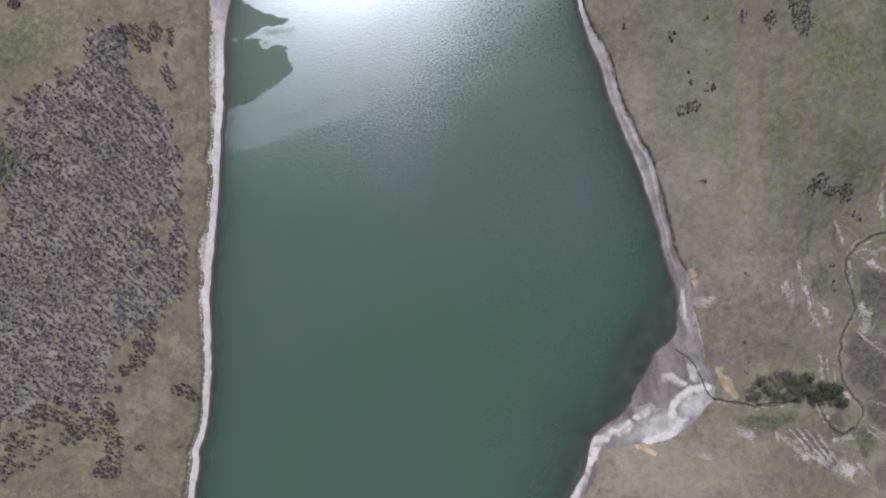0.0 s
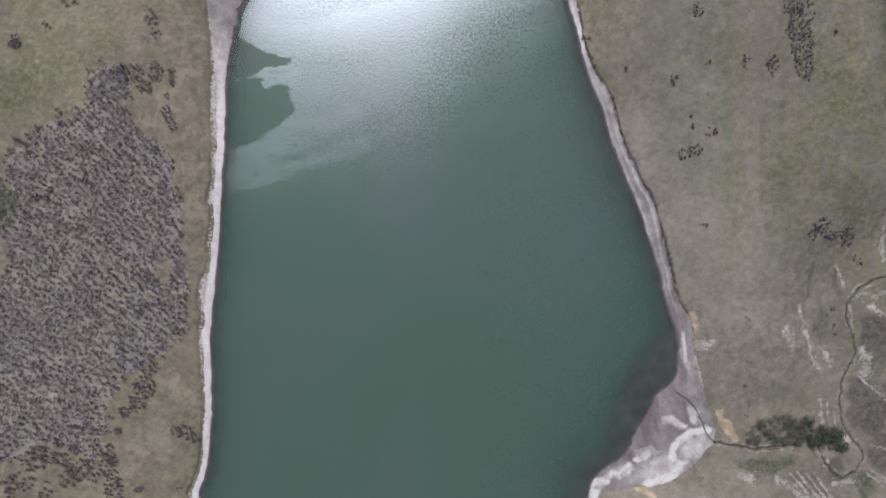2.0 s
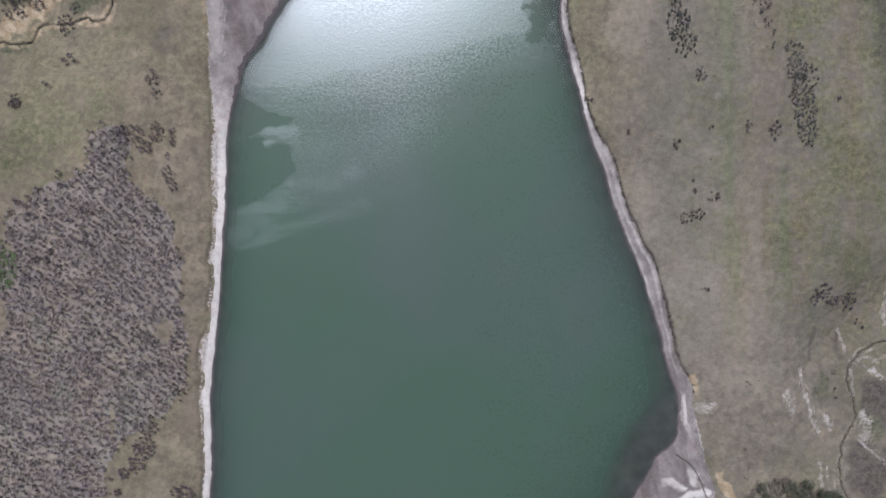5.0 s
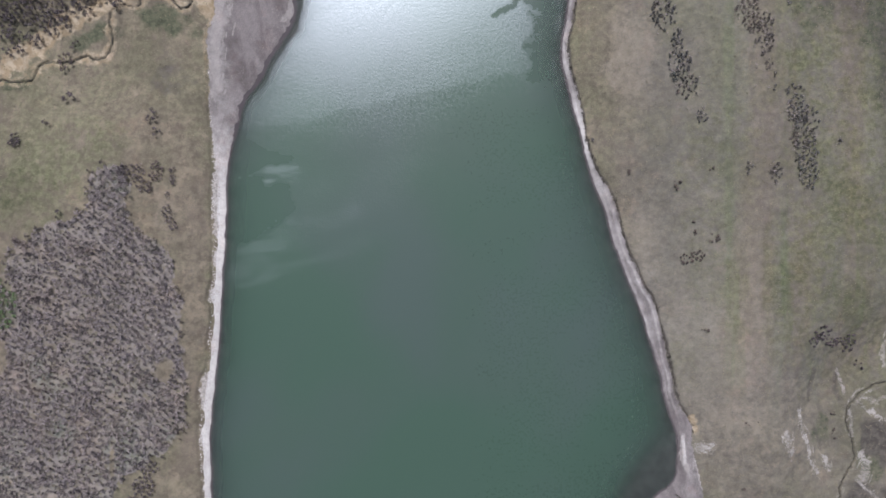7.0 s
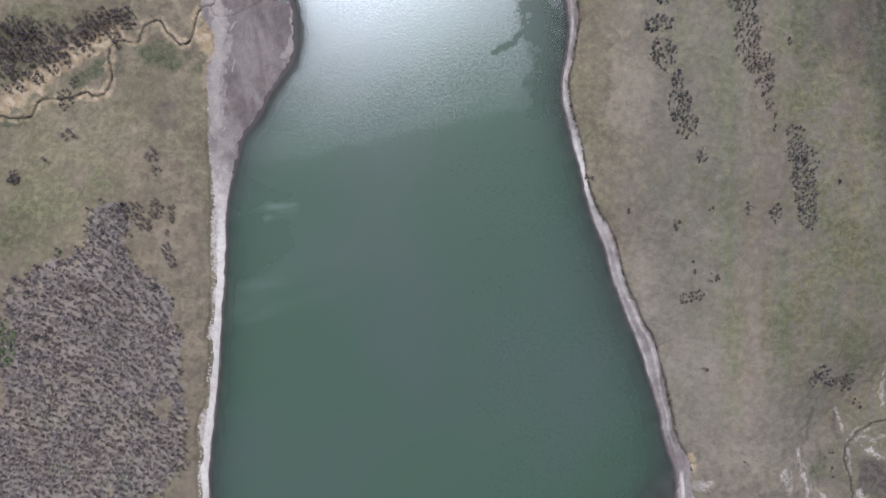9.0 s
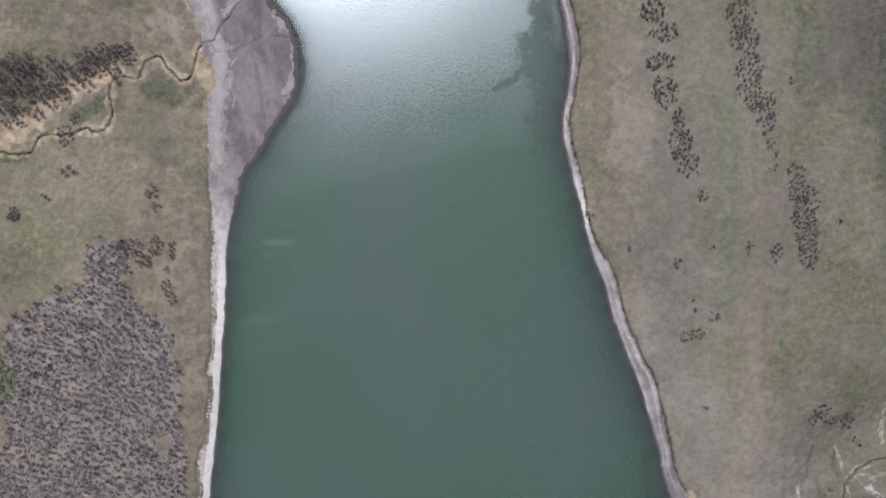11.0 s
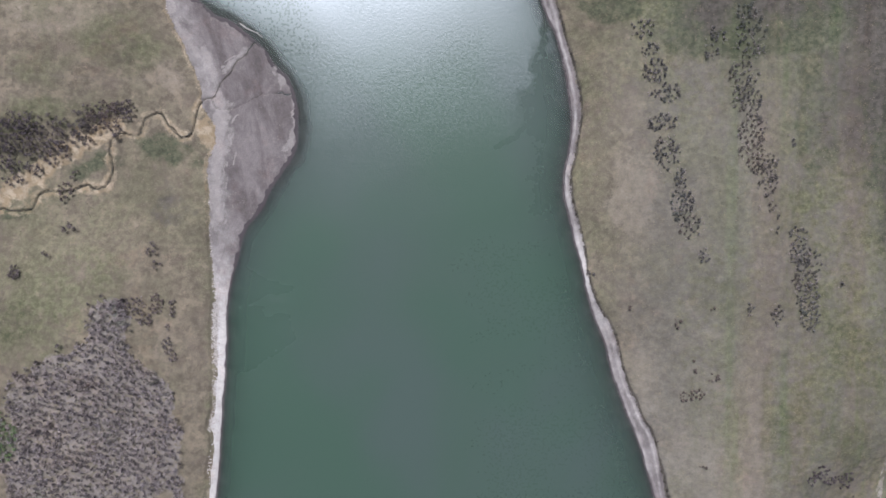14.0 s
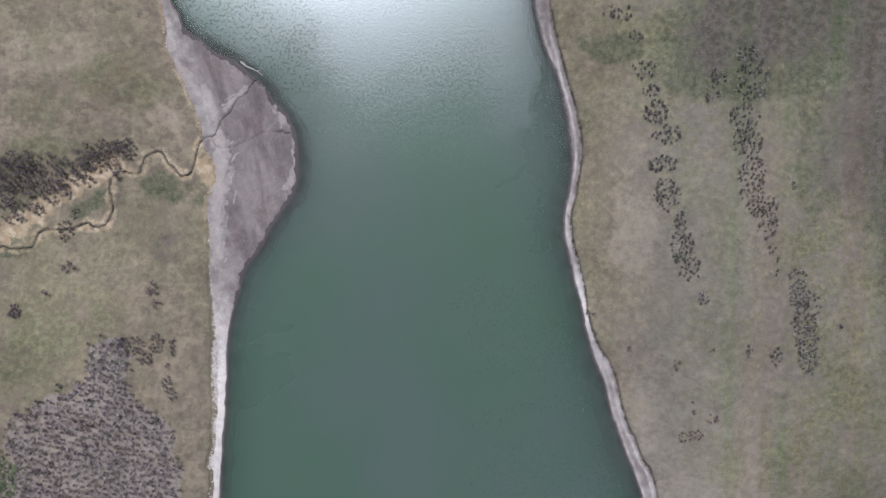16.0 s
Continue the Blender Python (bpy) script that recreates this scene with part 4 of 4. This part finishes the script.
CREEK_SHRUBS = [(-79.5, 71.6, 3.9, 2.8, 60), (-75.7, 70.7, 3.6, 2.6, 40), (-71.2, 72.4, 1.1, 0.9, 6), (-70.9, 69.3, 1.3, 1.7, 8), (-69.0, 71.9, 1.5, 1.3, 8), (-65.7,
                74.7, 1.7, 1.7, 16), (-63.1, 75.2, 2.1, 2.1, 22), (-59.7, 77.2, 1.7, 1.7, 14), (-61.1, 73.2, 1.1, 1.1, 6), (-58.7, 78.4, 0.6, 0.6, 2), (-78.4, 66.0,
                4.3, 1.1, 14), (-73.1, 68.2, 1.5, 1.5, 8), (-80.4, 63.9, 2.1, 1.1, 8), (-70.7, 62.0, 1.5, 1.9, 16), (-69.2, 65.2, 0.9, 0.9, 3), (-69.9, 55.2, 1.1,
                0.9, 4), (-73.7, 50.3, 0.9, 0.6, 3), (-78.8, 46.9, 0.9, 1.1, 6), (-53.9, 51.3, 1.1, 1.1, 4), (-53.4, 48.7, 0.9, 0.9, 3), (-67.1, 71.2, 1.3, 1.1, 5)]
CREEK_MORE = [(-72.5, 74.5, 2.5, 1.2, 10), (-68.0, 73.8, 2.0, 1.4, 10), (-66.0, 76.5, 3.0, 1.2, 12), (-62.0, 77.5, 2.6, 1.2, 12), (-78.0, 74.5, 4.0, 1.6, 22), (-82.0, 68.5, 3.0, 2.5, 20)]


def part(name, bm, material, parent, label=""):
    """Links a bmesh as one mesh object under a thing."""
    me = bpy.data.meshes.new(name)
    bm.to_mesh(me), bm.free()
    me.materials.append(material)
    ob = new(name, me)
    ob.parent = parent
    return tagged(ob, label)


def thing(name, at, label, category, group=""):
    ob = new(name)
    ob.matrix_basis, ob.empty_display_size = pose(*at), 0.3
    return tagged(ob, label, category, group)


def spike(verts, faces, foot, tip, wide):
    """A three-sided tapering twig."""
    way = (tip - foot).normalized()
    side = way.orthogonal().normalized() * wide
    other = way.cross(side)
    n = len(verts)
    verts += [foot + side, foot - 0.5 * side + 0.87 * other, foot - 0.5 * side - 0.87 * other, tip]
    faces += [(n, n + 1, n + 3), (n + 1, n + 2, n + 3), (n + 2, n, n + 3)]


def limb(verts, faces, foot, tip, r0, r1, sides=5):
    """A tapering limb, closed at its tip."""
    way = (tip - foot).normalized()
    side = way.orthogonal().normalized()
    other = way.cross(side)
    n = len(verts)
    for p, r in ((foot, r0), (tip, r1)):
        verts += [p + r * (math.cos(k * math.tau / sides) * side + math.sin(k * math.tau / sides) * other) for k in range(sides)]
    faces += [(n + k, n + (k + 1) % sides, n + sides + (k + 1) % sides, n + sides + k) for k in range(sides)]
    faces.append(tuple(n + sides + k for k in range(sides)))


def solid(verts, faces):
    bm = bmesh.new()
    vs = [bm.verts.new(v) for v in verts]
    for f in faces:
        bm.faces.new([vs[k] for k in f])
    return bm


def twigs(rng, r, h, many, verts, faces, base=Vector((0, 0, 0)), wide=0.05):
    """A loose, lobed dome of twigs about base."""
    lobes = []
    for _ in range(3):
        b = rng.uniform(0, math.tau)
        lobes.append((Vector((math.cos(b), math.sin(b), 0)) * r * rng.uniform(0.1, 0.75), rng.uniform(0.35, 0.75)))
    for _ in range(many):
        a, q = rng.uniform(0, math.tau), math.sqrt(rng.random())
        shift, part_of = rng.choice(lobes)
        lift = h * (0.35 + 0.5 * math.sqrt(1 - 0.8 * q * q) * rng.uniform(0.75, 1.1))
        foot = base + shift + Vector((r * part_of * q * math.cos(a), r * part_of * q * math.sin(a), lift * (0.6 + 0.4 * part_of)))
        b = a + rng.gauss(0, 0.9)
        out = Vector((math.cos(b), math.sin(b), rng.uniform(0.15, 1.1))).normalized()
        spike(verts, faces, foot, foot + out * r * rng.uniform(0.3, 0.75), wide * rng.uniform(0.7, 1.4))


def make_shrub(rng, r, h, crown, label):
    """A bare shrub: a few stems from the ground and a loose crown of twigs."""
    shrub = thing("shrub", (0, 0, 0), label, "shrub")
    v, f = [], []
    for _ in range(rng.randint(5, 8)):
        a = rng.uniform(0, math.tau)
        tip = Vector((math.cos(a) * r * 0.6, math.sin(a) * r * 0.6, h * rng.uniform(0.6, 0.85)))
        foot = Vector((math.cos(a) * 0.08, math.sin(a) * 0.08, -0.15))
        limb(v, f, foot, tip, 0.035, 0.012, 4)
    part("trunk", solid(v, f), STEM, shrub)
    v, f = [], []
    twigs(rng, r, h, 110, v, f, wide=0.036)
    part("crown", solid(v, f), crown, shrub, "loose crown of fine bare twigs")
    return shrub


def make_tree(rng, r, h, leaf, name, label, category):
    """A small tree: trunk, limbs and a ragged crown of many small sprays."""
    tree = thing(name, (0, 0, 0), label, category)
    v, f = [], []
    limb(v, f, Vector((0, 0, -0.2)), Vector((0.05 * r, 0.03 * r, 0.75 * h)), 0.09 * r, 0.02 * r, 7)
    ends = []
    for k in range(13):
        a, up = k * 2.4 + rng.uniform(-0.4, 0.4), rng.uniform(0.15, 0.7)
        foot = Vector((0.05 * r * up, 0.03 * r * up, up * h))
        tip = foot + Vector((math.cos(a), math.sin(a), rng.uniform(0.2, 0.6))) * r * (1.0 - 0.6 * up) * rng.uniform(0.6, 1.0)
        limb(v, f, foot, tip, 0.03 * r, 0.008 * r, 4)
        ends.append(tip)
    part("trunk", solid(v, f), BARK, tree)
    v, f = [], []
    for tip in ends + [Vector((0, 0, 0.8 * h))] * 3:
        for _ in range(26 if leaf is NEEDLE else 18):
            p = tip + Vector((rng.gauss(0, 0.2 * r), rng.gauss(0, 0.2 * r), rng.gauss(0, 0.1 * h)))
            a = rng.uniform(0, math.tau)
            out = Vector((math.cos(a), math.sin(a), rng.uniform(-0.2, 0.8))).normalized()
            spike(v, f, p, p + out * r * rng.uniform(0.12, 0.28), 0.055 * r * rng.uniform(0.7, 1.3))
    part("crown", solid(v, f), leaf, tree)
    return tree


def place_all(kinds, spots, rng, group, sizes):
    """The first spots take the kinds themselves, all others copies of them."""
    used = set()
    heights = survey(np.array([p[0] for p in spots]), np.array([p[1] for p in spots]))["z"]
    for i, ((x, y), z) in enumerate(zip(spots, heights)):
        ob = kinds[i % len(kinds)]
        m = pose(x, y, float(z), 0, 0, rng.uniform(0, 360)) @ Matrix.Scale(rng.uniform(*sizes), 4)
        if i < len(kinds):
            ob.matrix_basis = m
            tagged(ob, group=group)
        else:
            made = copy_thing(ob, pose(0, 0, 0))
            made.matrix_basis = m
            tagged(made, group=group)


def scatter(clumps, rng, gap):
    spots = []
    for cx, cy, rx, ry, many in clumps:
        mine, tries = 0, 0
        while mine < many and tries < many * 30:
            tries += 1
            a, q = rng.uniform(0, math.tau), math.sqrt(rng.random())
            p = (cx + rx * q * math.cos(a), cy + ry * q * math.sin(a))
            if all((p[0] - o[0]) ** 2 + (p[1] - o[1]) ** 2 > gap * gap for o in spots[-90:]):
                spots.append(p)
                mine += 1
    return spots


def make_shrubs():
    rng = random.Random(5)
    for clumps, group, label in ((EAST_ROW_NEAR, "shrub row nearer the lake", "dark leafless shrub in a row on dry grass"),
                                 (GULLY_SHRUBS, "shrubs above the gully", "dark leafless shrub on the gully's rim"),
                                 (LONE_SHRUBS, "lone shrubs on the slope", "lone rusty brown leafless shrub on dry grass")):
        kinds = [make_shrub(rng, rng.uniform(0.3, 0.42), rng.uniform(0.55, 0.85), RUST_TWIG if "rusty" in label else PURPLE_TWIG if "gully" in label else DARK_TWIG, label) for _ in range(4)]
        place_all(kinds, scatter([(cx, cy, rx, ry, round(many * 1.4)) for cx, cy, rx, ry, many in clumps] if "row" in group else clumps, rng, 0.5), rng, group, (0.4, 1.05) if "lone" in group else (0.4, 0.9) if "gully" in group else (0.4, 0.95))


def make_brush(name, spots, rng, material, label, sizes, many=42, tall=1.0):
    """Shrubs past counting, joined: stems and loose crowns."""
    xs, ys = np.array([p[0] for p in spots]), np.array([p[1] for p in spots])
    v, f = [], []
    for x, y, z in zip(xs, ys, survey(xs, ys)["z"]):
        r = rng.uniform(*sizes)
        if rng.random() < 0.12:
            r *= 1.35
        twigs(rng, r, rng.uniform(1.7, 2.5) * tall * r, many, v, f, Vector((x, y, float(z))), 0.11 * r)
        for _ in range(3):
            a = rng.uniform(0, math.tau)
            spike(v, f, Vector((x, y, float(z) - 0.1)), Vector((x + r * 0.5 * math.cos(a), y + r * 0.5 * math.sin(a), float(z) + 1.2 * r)), 0.04)
    me = bpy.data.meshes.new(name)
    me.from_pydata([p[:] for p in v], [], f)
    me.materials.append(material)
    tagged(new(name, me), label, "shrubs", kind="stuff")


def make_thicket():
    """The dense shrubs of the thicket, more than anyone could count."""
    rng = random.Random(9)
    spots, cell, gap = [], {}, 0.87
    for _ in range(60000):
        p = (rng.uniform(-92, -46), rng.uniform(-36, 43))
        key = (int(p[0] // gap), int(p[1] // gap))
        if any((p[0] - o[0]) ** 2 + (p[1] - o[1]) ** 2 < gap * gap for i in (-1, 0, 1) for j in (-1, 0, 1) for o in cell.get((key[0] + i, key[1] + j), ())):
            continue
        cell.setdefault(key, []).append(p)
        spots.append(p)
    xs, ys = np.array([p[0] for p in spots]), np.array([p[1] for p in spots])
    stray = np.array([rng.gauss(0, 0.8) for _ in spots])
    keep = inside(xs + 1.1 * bumps(xs, ys, 3, 4, 2) + stray, ys + 1.1 * bumps(xs, ys, 3, 6, 2) - stray, THICKET)
    keep &= bumps(xs, ys, 4, 33, 3) < 0.8
    for cx, cy, rx, ry in GLADES:
        keep &= ((xs - cx) / rx) ** 2 + ((ys - cy) / ry) ** 2 > 1
    budding = keep & (((xs + 81.0) / 4.4) ** 2 + ((ys - 17.0) / 6.0) ** 2 + 0.9 * bumps(xs, ys, 3, 12, 3) < 0.8)
    keep &= ~budding
    make_brush("budding_shrubs", [p for p, k in zip(spots, budding) if k], rng, LEAFY, "shrubs in young green leaf within the thicket", (0.34, 0.55), 42, 1.1)
    make_brush("thicket", [p for p, k in zip(spots, keep) if k], rng, SHADED_TWIG, "dense thicket of leafless grey-mauve shrubs", (0.24, 0.41), 54, 1.7)
    low, lx, ly = [], np.array([rng.uniform(-92, -46) for _ in range(9000)]), np.array([rng.uniform(-36, 43) for _ in range(9000)])
    low = inside(lx + 1.5 * bumps(lx, ly, 3, 4, 2), ly + 1.5 * bumps(lx, ly, 3, 6, 2), THICKET) & (bumps(lx, ly, 3, 39, 3) < 0.35)
    for cx, cy, rx, ry in GLADES:
        low &= ((lx - cx) / rx) ** 2 + ((ly - cy) / ry) ** 2 > 1
    make_brush("undergrowth", [(a, b) for a, b, k in zip(lx, ly, low) if k], rng, PALE_TWIG, "pale tangle of low twigs under the thicket", (0.26, 0.44), 18)
    wider = [(cx, cy, rx * 1.15, ry * 1.15, int(many * 1.5)) for cx, cy, rx, ry, many in EAST_ROW_NEAR + EAST_ROW_FAR + EAST_ROW_END + THICKET_FRINGE]
    make_brush("low_brush", scatter(wider, rng, 0.3), rng, PALE_TWIG, "low grey brush between the shrubs", (0.16, 0.3), 12)
    make_brush("thicket_fringe", scatter([(cx, cy, rx, ry, round(many * 1.5)) for cx, cy, rx, ry, many in THICKET_FRINGE + THICKET_SOUTH], rng, 0.6), rng, PURPLE_TWIG,
               "scattered leafless shrubs round the thicket", (0.22, 0.4), 56, 1.2)
    make_brush("creek_brush", scatter(CREEK_SHRUBS + CREEK_MORE, rng, 0.72), rng, PURPLE_TWIG, "purplish bare shrubs along the winding creek", (0.3, 0.5), 60, 1.7)
    gully = [(60.5, -27.0, 3.5, 1.6, 22), (65.5, -26.3, 4.0, 2.2, 36), (71.0, -28.0, 3.5, 2.0, 20), (63.5, -24.8, 2.5, 1.2, 10)]
    make_brush("gully_brush", scatter(gully, rng, 0.6), rng, BARK, "bare brown shrubs between the junipers", (0.28, 0.55), 50, 1.5)
    make_brush("shrub_row", scatter([(cx, cy, rx, ry, int(many * 1.35)) for cx, cy, rx, ry, many in EAST_ROW_FAR + EAST_ROW_END], rng, 0.6), rng, DARK_TWIG, "rows of dark leafless shrubs on the upper slope", (0.2, 0.36), 54)



def make_trees():
    rng = random.Random(21)
    firs = [make_tree(rng, 1.5, 3.2, NEEDLE, "juniper", "dark green juniper tree in the gully", "tree") for _ in range(3)]
    place_all(firs, [(70.8, -26.3), (72.0, -27.9), (68.8, -28.0), (74.2, -29.3), (68.2, -24.8), (70.2, -27.6), (73.0, -27.0)], rng, "junipers in the gully", (0.55, 0.95))
    bushes = [make_tree(rng, 1.1, 1.9, SPROUT, "willow_bush", "budding grey-green willow bush by the creek", "bush") for _ in range(3)]
    place_all(bushes, [(64.0, -25.8), (62.2, -28.2), (65.3, -27.1), (59.5, -25.2), (58.6, -28.2), (67.0, -26.5), (60.4, -26.8), (66.3, -28.6), (63.7, -28.2),
                       (65.0, -24.9), (61.2, -27.6), (57.2, -28.6), (66.0, -25.6)], rng, "willow bushes by the creek", (0.6, 1.15))


def make_tussocks():
    """Low tufts of dry grass over the fields."""
    rng = np.random.default_rng(3)
    x, y = rng.uniform(-90, 90, 42000), rng.uniform(-52, 112, 42000)
    s = survey(x, y)
    keep = s["land"] & (s["d_bank"] > 0.8) & (s["creek"] > 0.8) & (bumps(x, y, 9, 17, 3) + rng.uniform(-0.5, 0.5, len(x)) > -0.15)
    x, y, z = x[keep], y[keep], s["z"][keep]
    n = len(x)
    v, f = np.zeros((n, 9, 3)), []
    for k in range(3):
        a = rng.uniform(0, math.tau, n)
        r, w, h = rng.uniform(0.08, 0.22, n), rng.uniform(0.03, 0.07, n), rng.uniform(0.08, 0.25, n)
        v[:, 3 * k] = np.stack([x - w * np.sin(a), y + w * np.cos(a), z - 0.03], -1)
        v[:, 3 * k + 1] = np.stack([x + w * np.sin(a), y - w * np.cos(a), z - 0.03], -1)
        v[:, 3 * k + 2] = np.stack([x + r * np.cos(a), y + r * np.sin(a), z + h], -1)
    me = bpy.data.meshes.new("grass_tufts")
    me.from_pydata(v.reshape(-1, 3).tolist(), [], np.arange(9 * n).reshape(-1, 3).tolist())
    me.materials.append(STRAW)
    tagged(new("grass_tufts", me), "sparse dry grass tufts over the fields", "grass", kind="stuff")


def make_clods():
    """Crumbled pale clods along the west bank, and dark weeds added for the east bank's shadow line."""
    rng = random.Random(31)
    v, f = [], []
    for (ax, ay), (bx, by) in zip(BANK_W, BANK_W[1:]):
        if -50 < ay < 62 or 82 < ay < 104:
            strip = float(crossing(np.array([ay]), SHORE_W)[0]) - ax
            many, reach = (8, strip - 1.5) if 1.9 < strip < 5 and ay < 42 else (1, 0.1)
            for _ in range(int(math.hypot(bx - ax, by - ay) * many)):
                t = rng.random()
                x, y = ax + (bx - ax) * t + rng.uniform(-0.1, reach), ay + (by - ay) * t
                r, n = rng.uniform(0.06, 0.19), len(v)
                z = height(x, y)
                turn, k = rng.uniform(0, 6), 5
                for q, lift in ((1.0, -0.3), (0.75, 0.3)):
                    v += [Vector((x + r * q * rng.uniform(0.7, 1.2) * math.cos(turn + math.tau * j / k), y + r * q * rng.uniform(0.7, 1.2) * math.sin(turn + math.tau * j / k), z + r * lift)) for j in range(k)]
                f += [(n + j, n + (j + 1) % k, n + k + (j + 1) % k, n + k + j) for j in range(k)]
                f.append(tuple(n + k + j for j in range(k)))
    me = bpy.data.meshes.new("bank_clods")
    me.from_pydata([p[:] for p in v], [], f)
    me.materials.append(STONE)
    tagged(new("bank_clods", me), "crumbled pale clods along the eroded bank", "clods", kind="stuff")
    # weeds strung along the rim, dark to give the overhang's shadow line
    spots = []
    for (ax, ay), (bx, by) in zip(BANK_E, BANK_E[1:]):
        if -8 < ay < 106:
            for _ in range(int(math.hypot(bx - ax, by - ay) * 5.0)):
                t = rng.random()
                if noise.noise(Vector((0, (ay + (by - ay) * t) * 0.25, 3.0))) > -0.25:
                    spots.append((ax + (bx - ax) * t + rng.gauss(0.12, 0.14), ay + (by - ay) * t))
    make_brush("bank_weeds", spots, rng, SHADE_WEED, "dark dry weeds added for the low east bank's shadow line", (0.1, 0.24), 16)


def make_driftwood():
    """A bleached trunk stranded at the delta's rim."""
    log = thing("driftwood", (-36.9, 92.5, height(-36.9, 92.5)), "bleached driftwood log stranded on the wet silt", "log")
    v, f = [], []
    knots = [Vector((2.1 * k + 0.0, -1.1 * k + 0.18 * math.sin(5 * k), 0.12)) for k in (-1, -0.5, 0, 0.5, 1)]
    for i, (a, b) in enumerate(zip(knots, knots[1:])):
        limb(v, f, a, b, 0.15 - 0.025 * i, 0.125 - 0.025 * i, 7)
    part("trunk", solid(v, f), WOOD, log)
    for foot, tip in ((knots[1], Vector((-1.5, 1.3, 0.25))), (knots[3], Vector((1.7, -0.2, 0.22)))):
        v, f = [], []
        limb(v, f, foot, tip, 0.06, 0.02, 5)
        part("branch", solid(v, f), WOOD, log)


make_shrubs()
make_clods()
make_thicket()
make_trees()
make_tussocks()
make_driftwood()
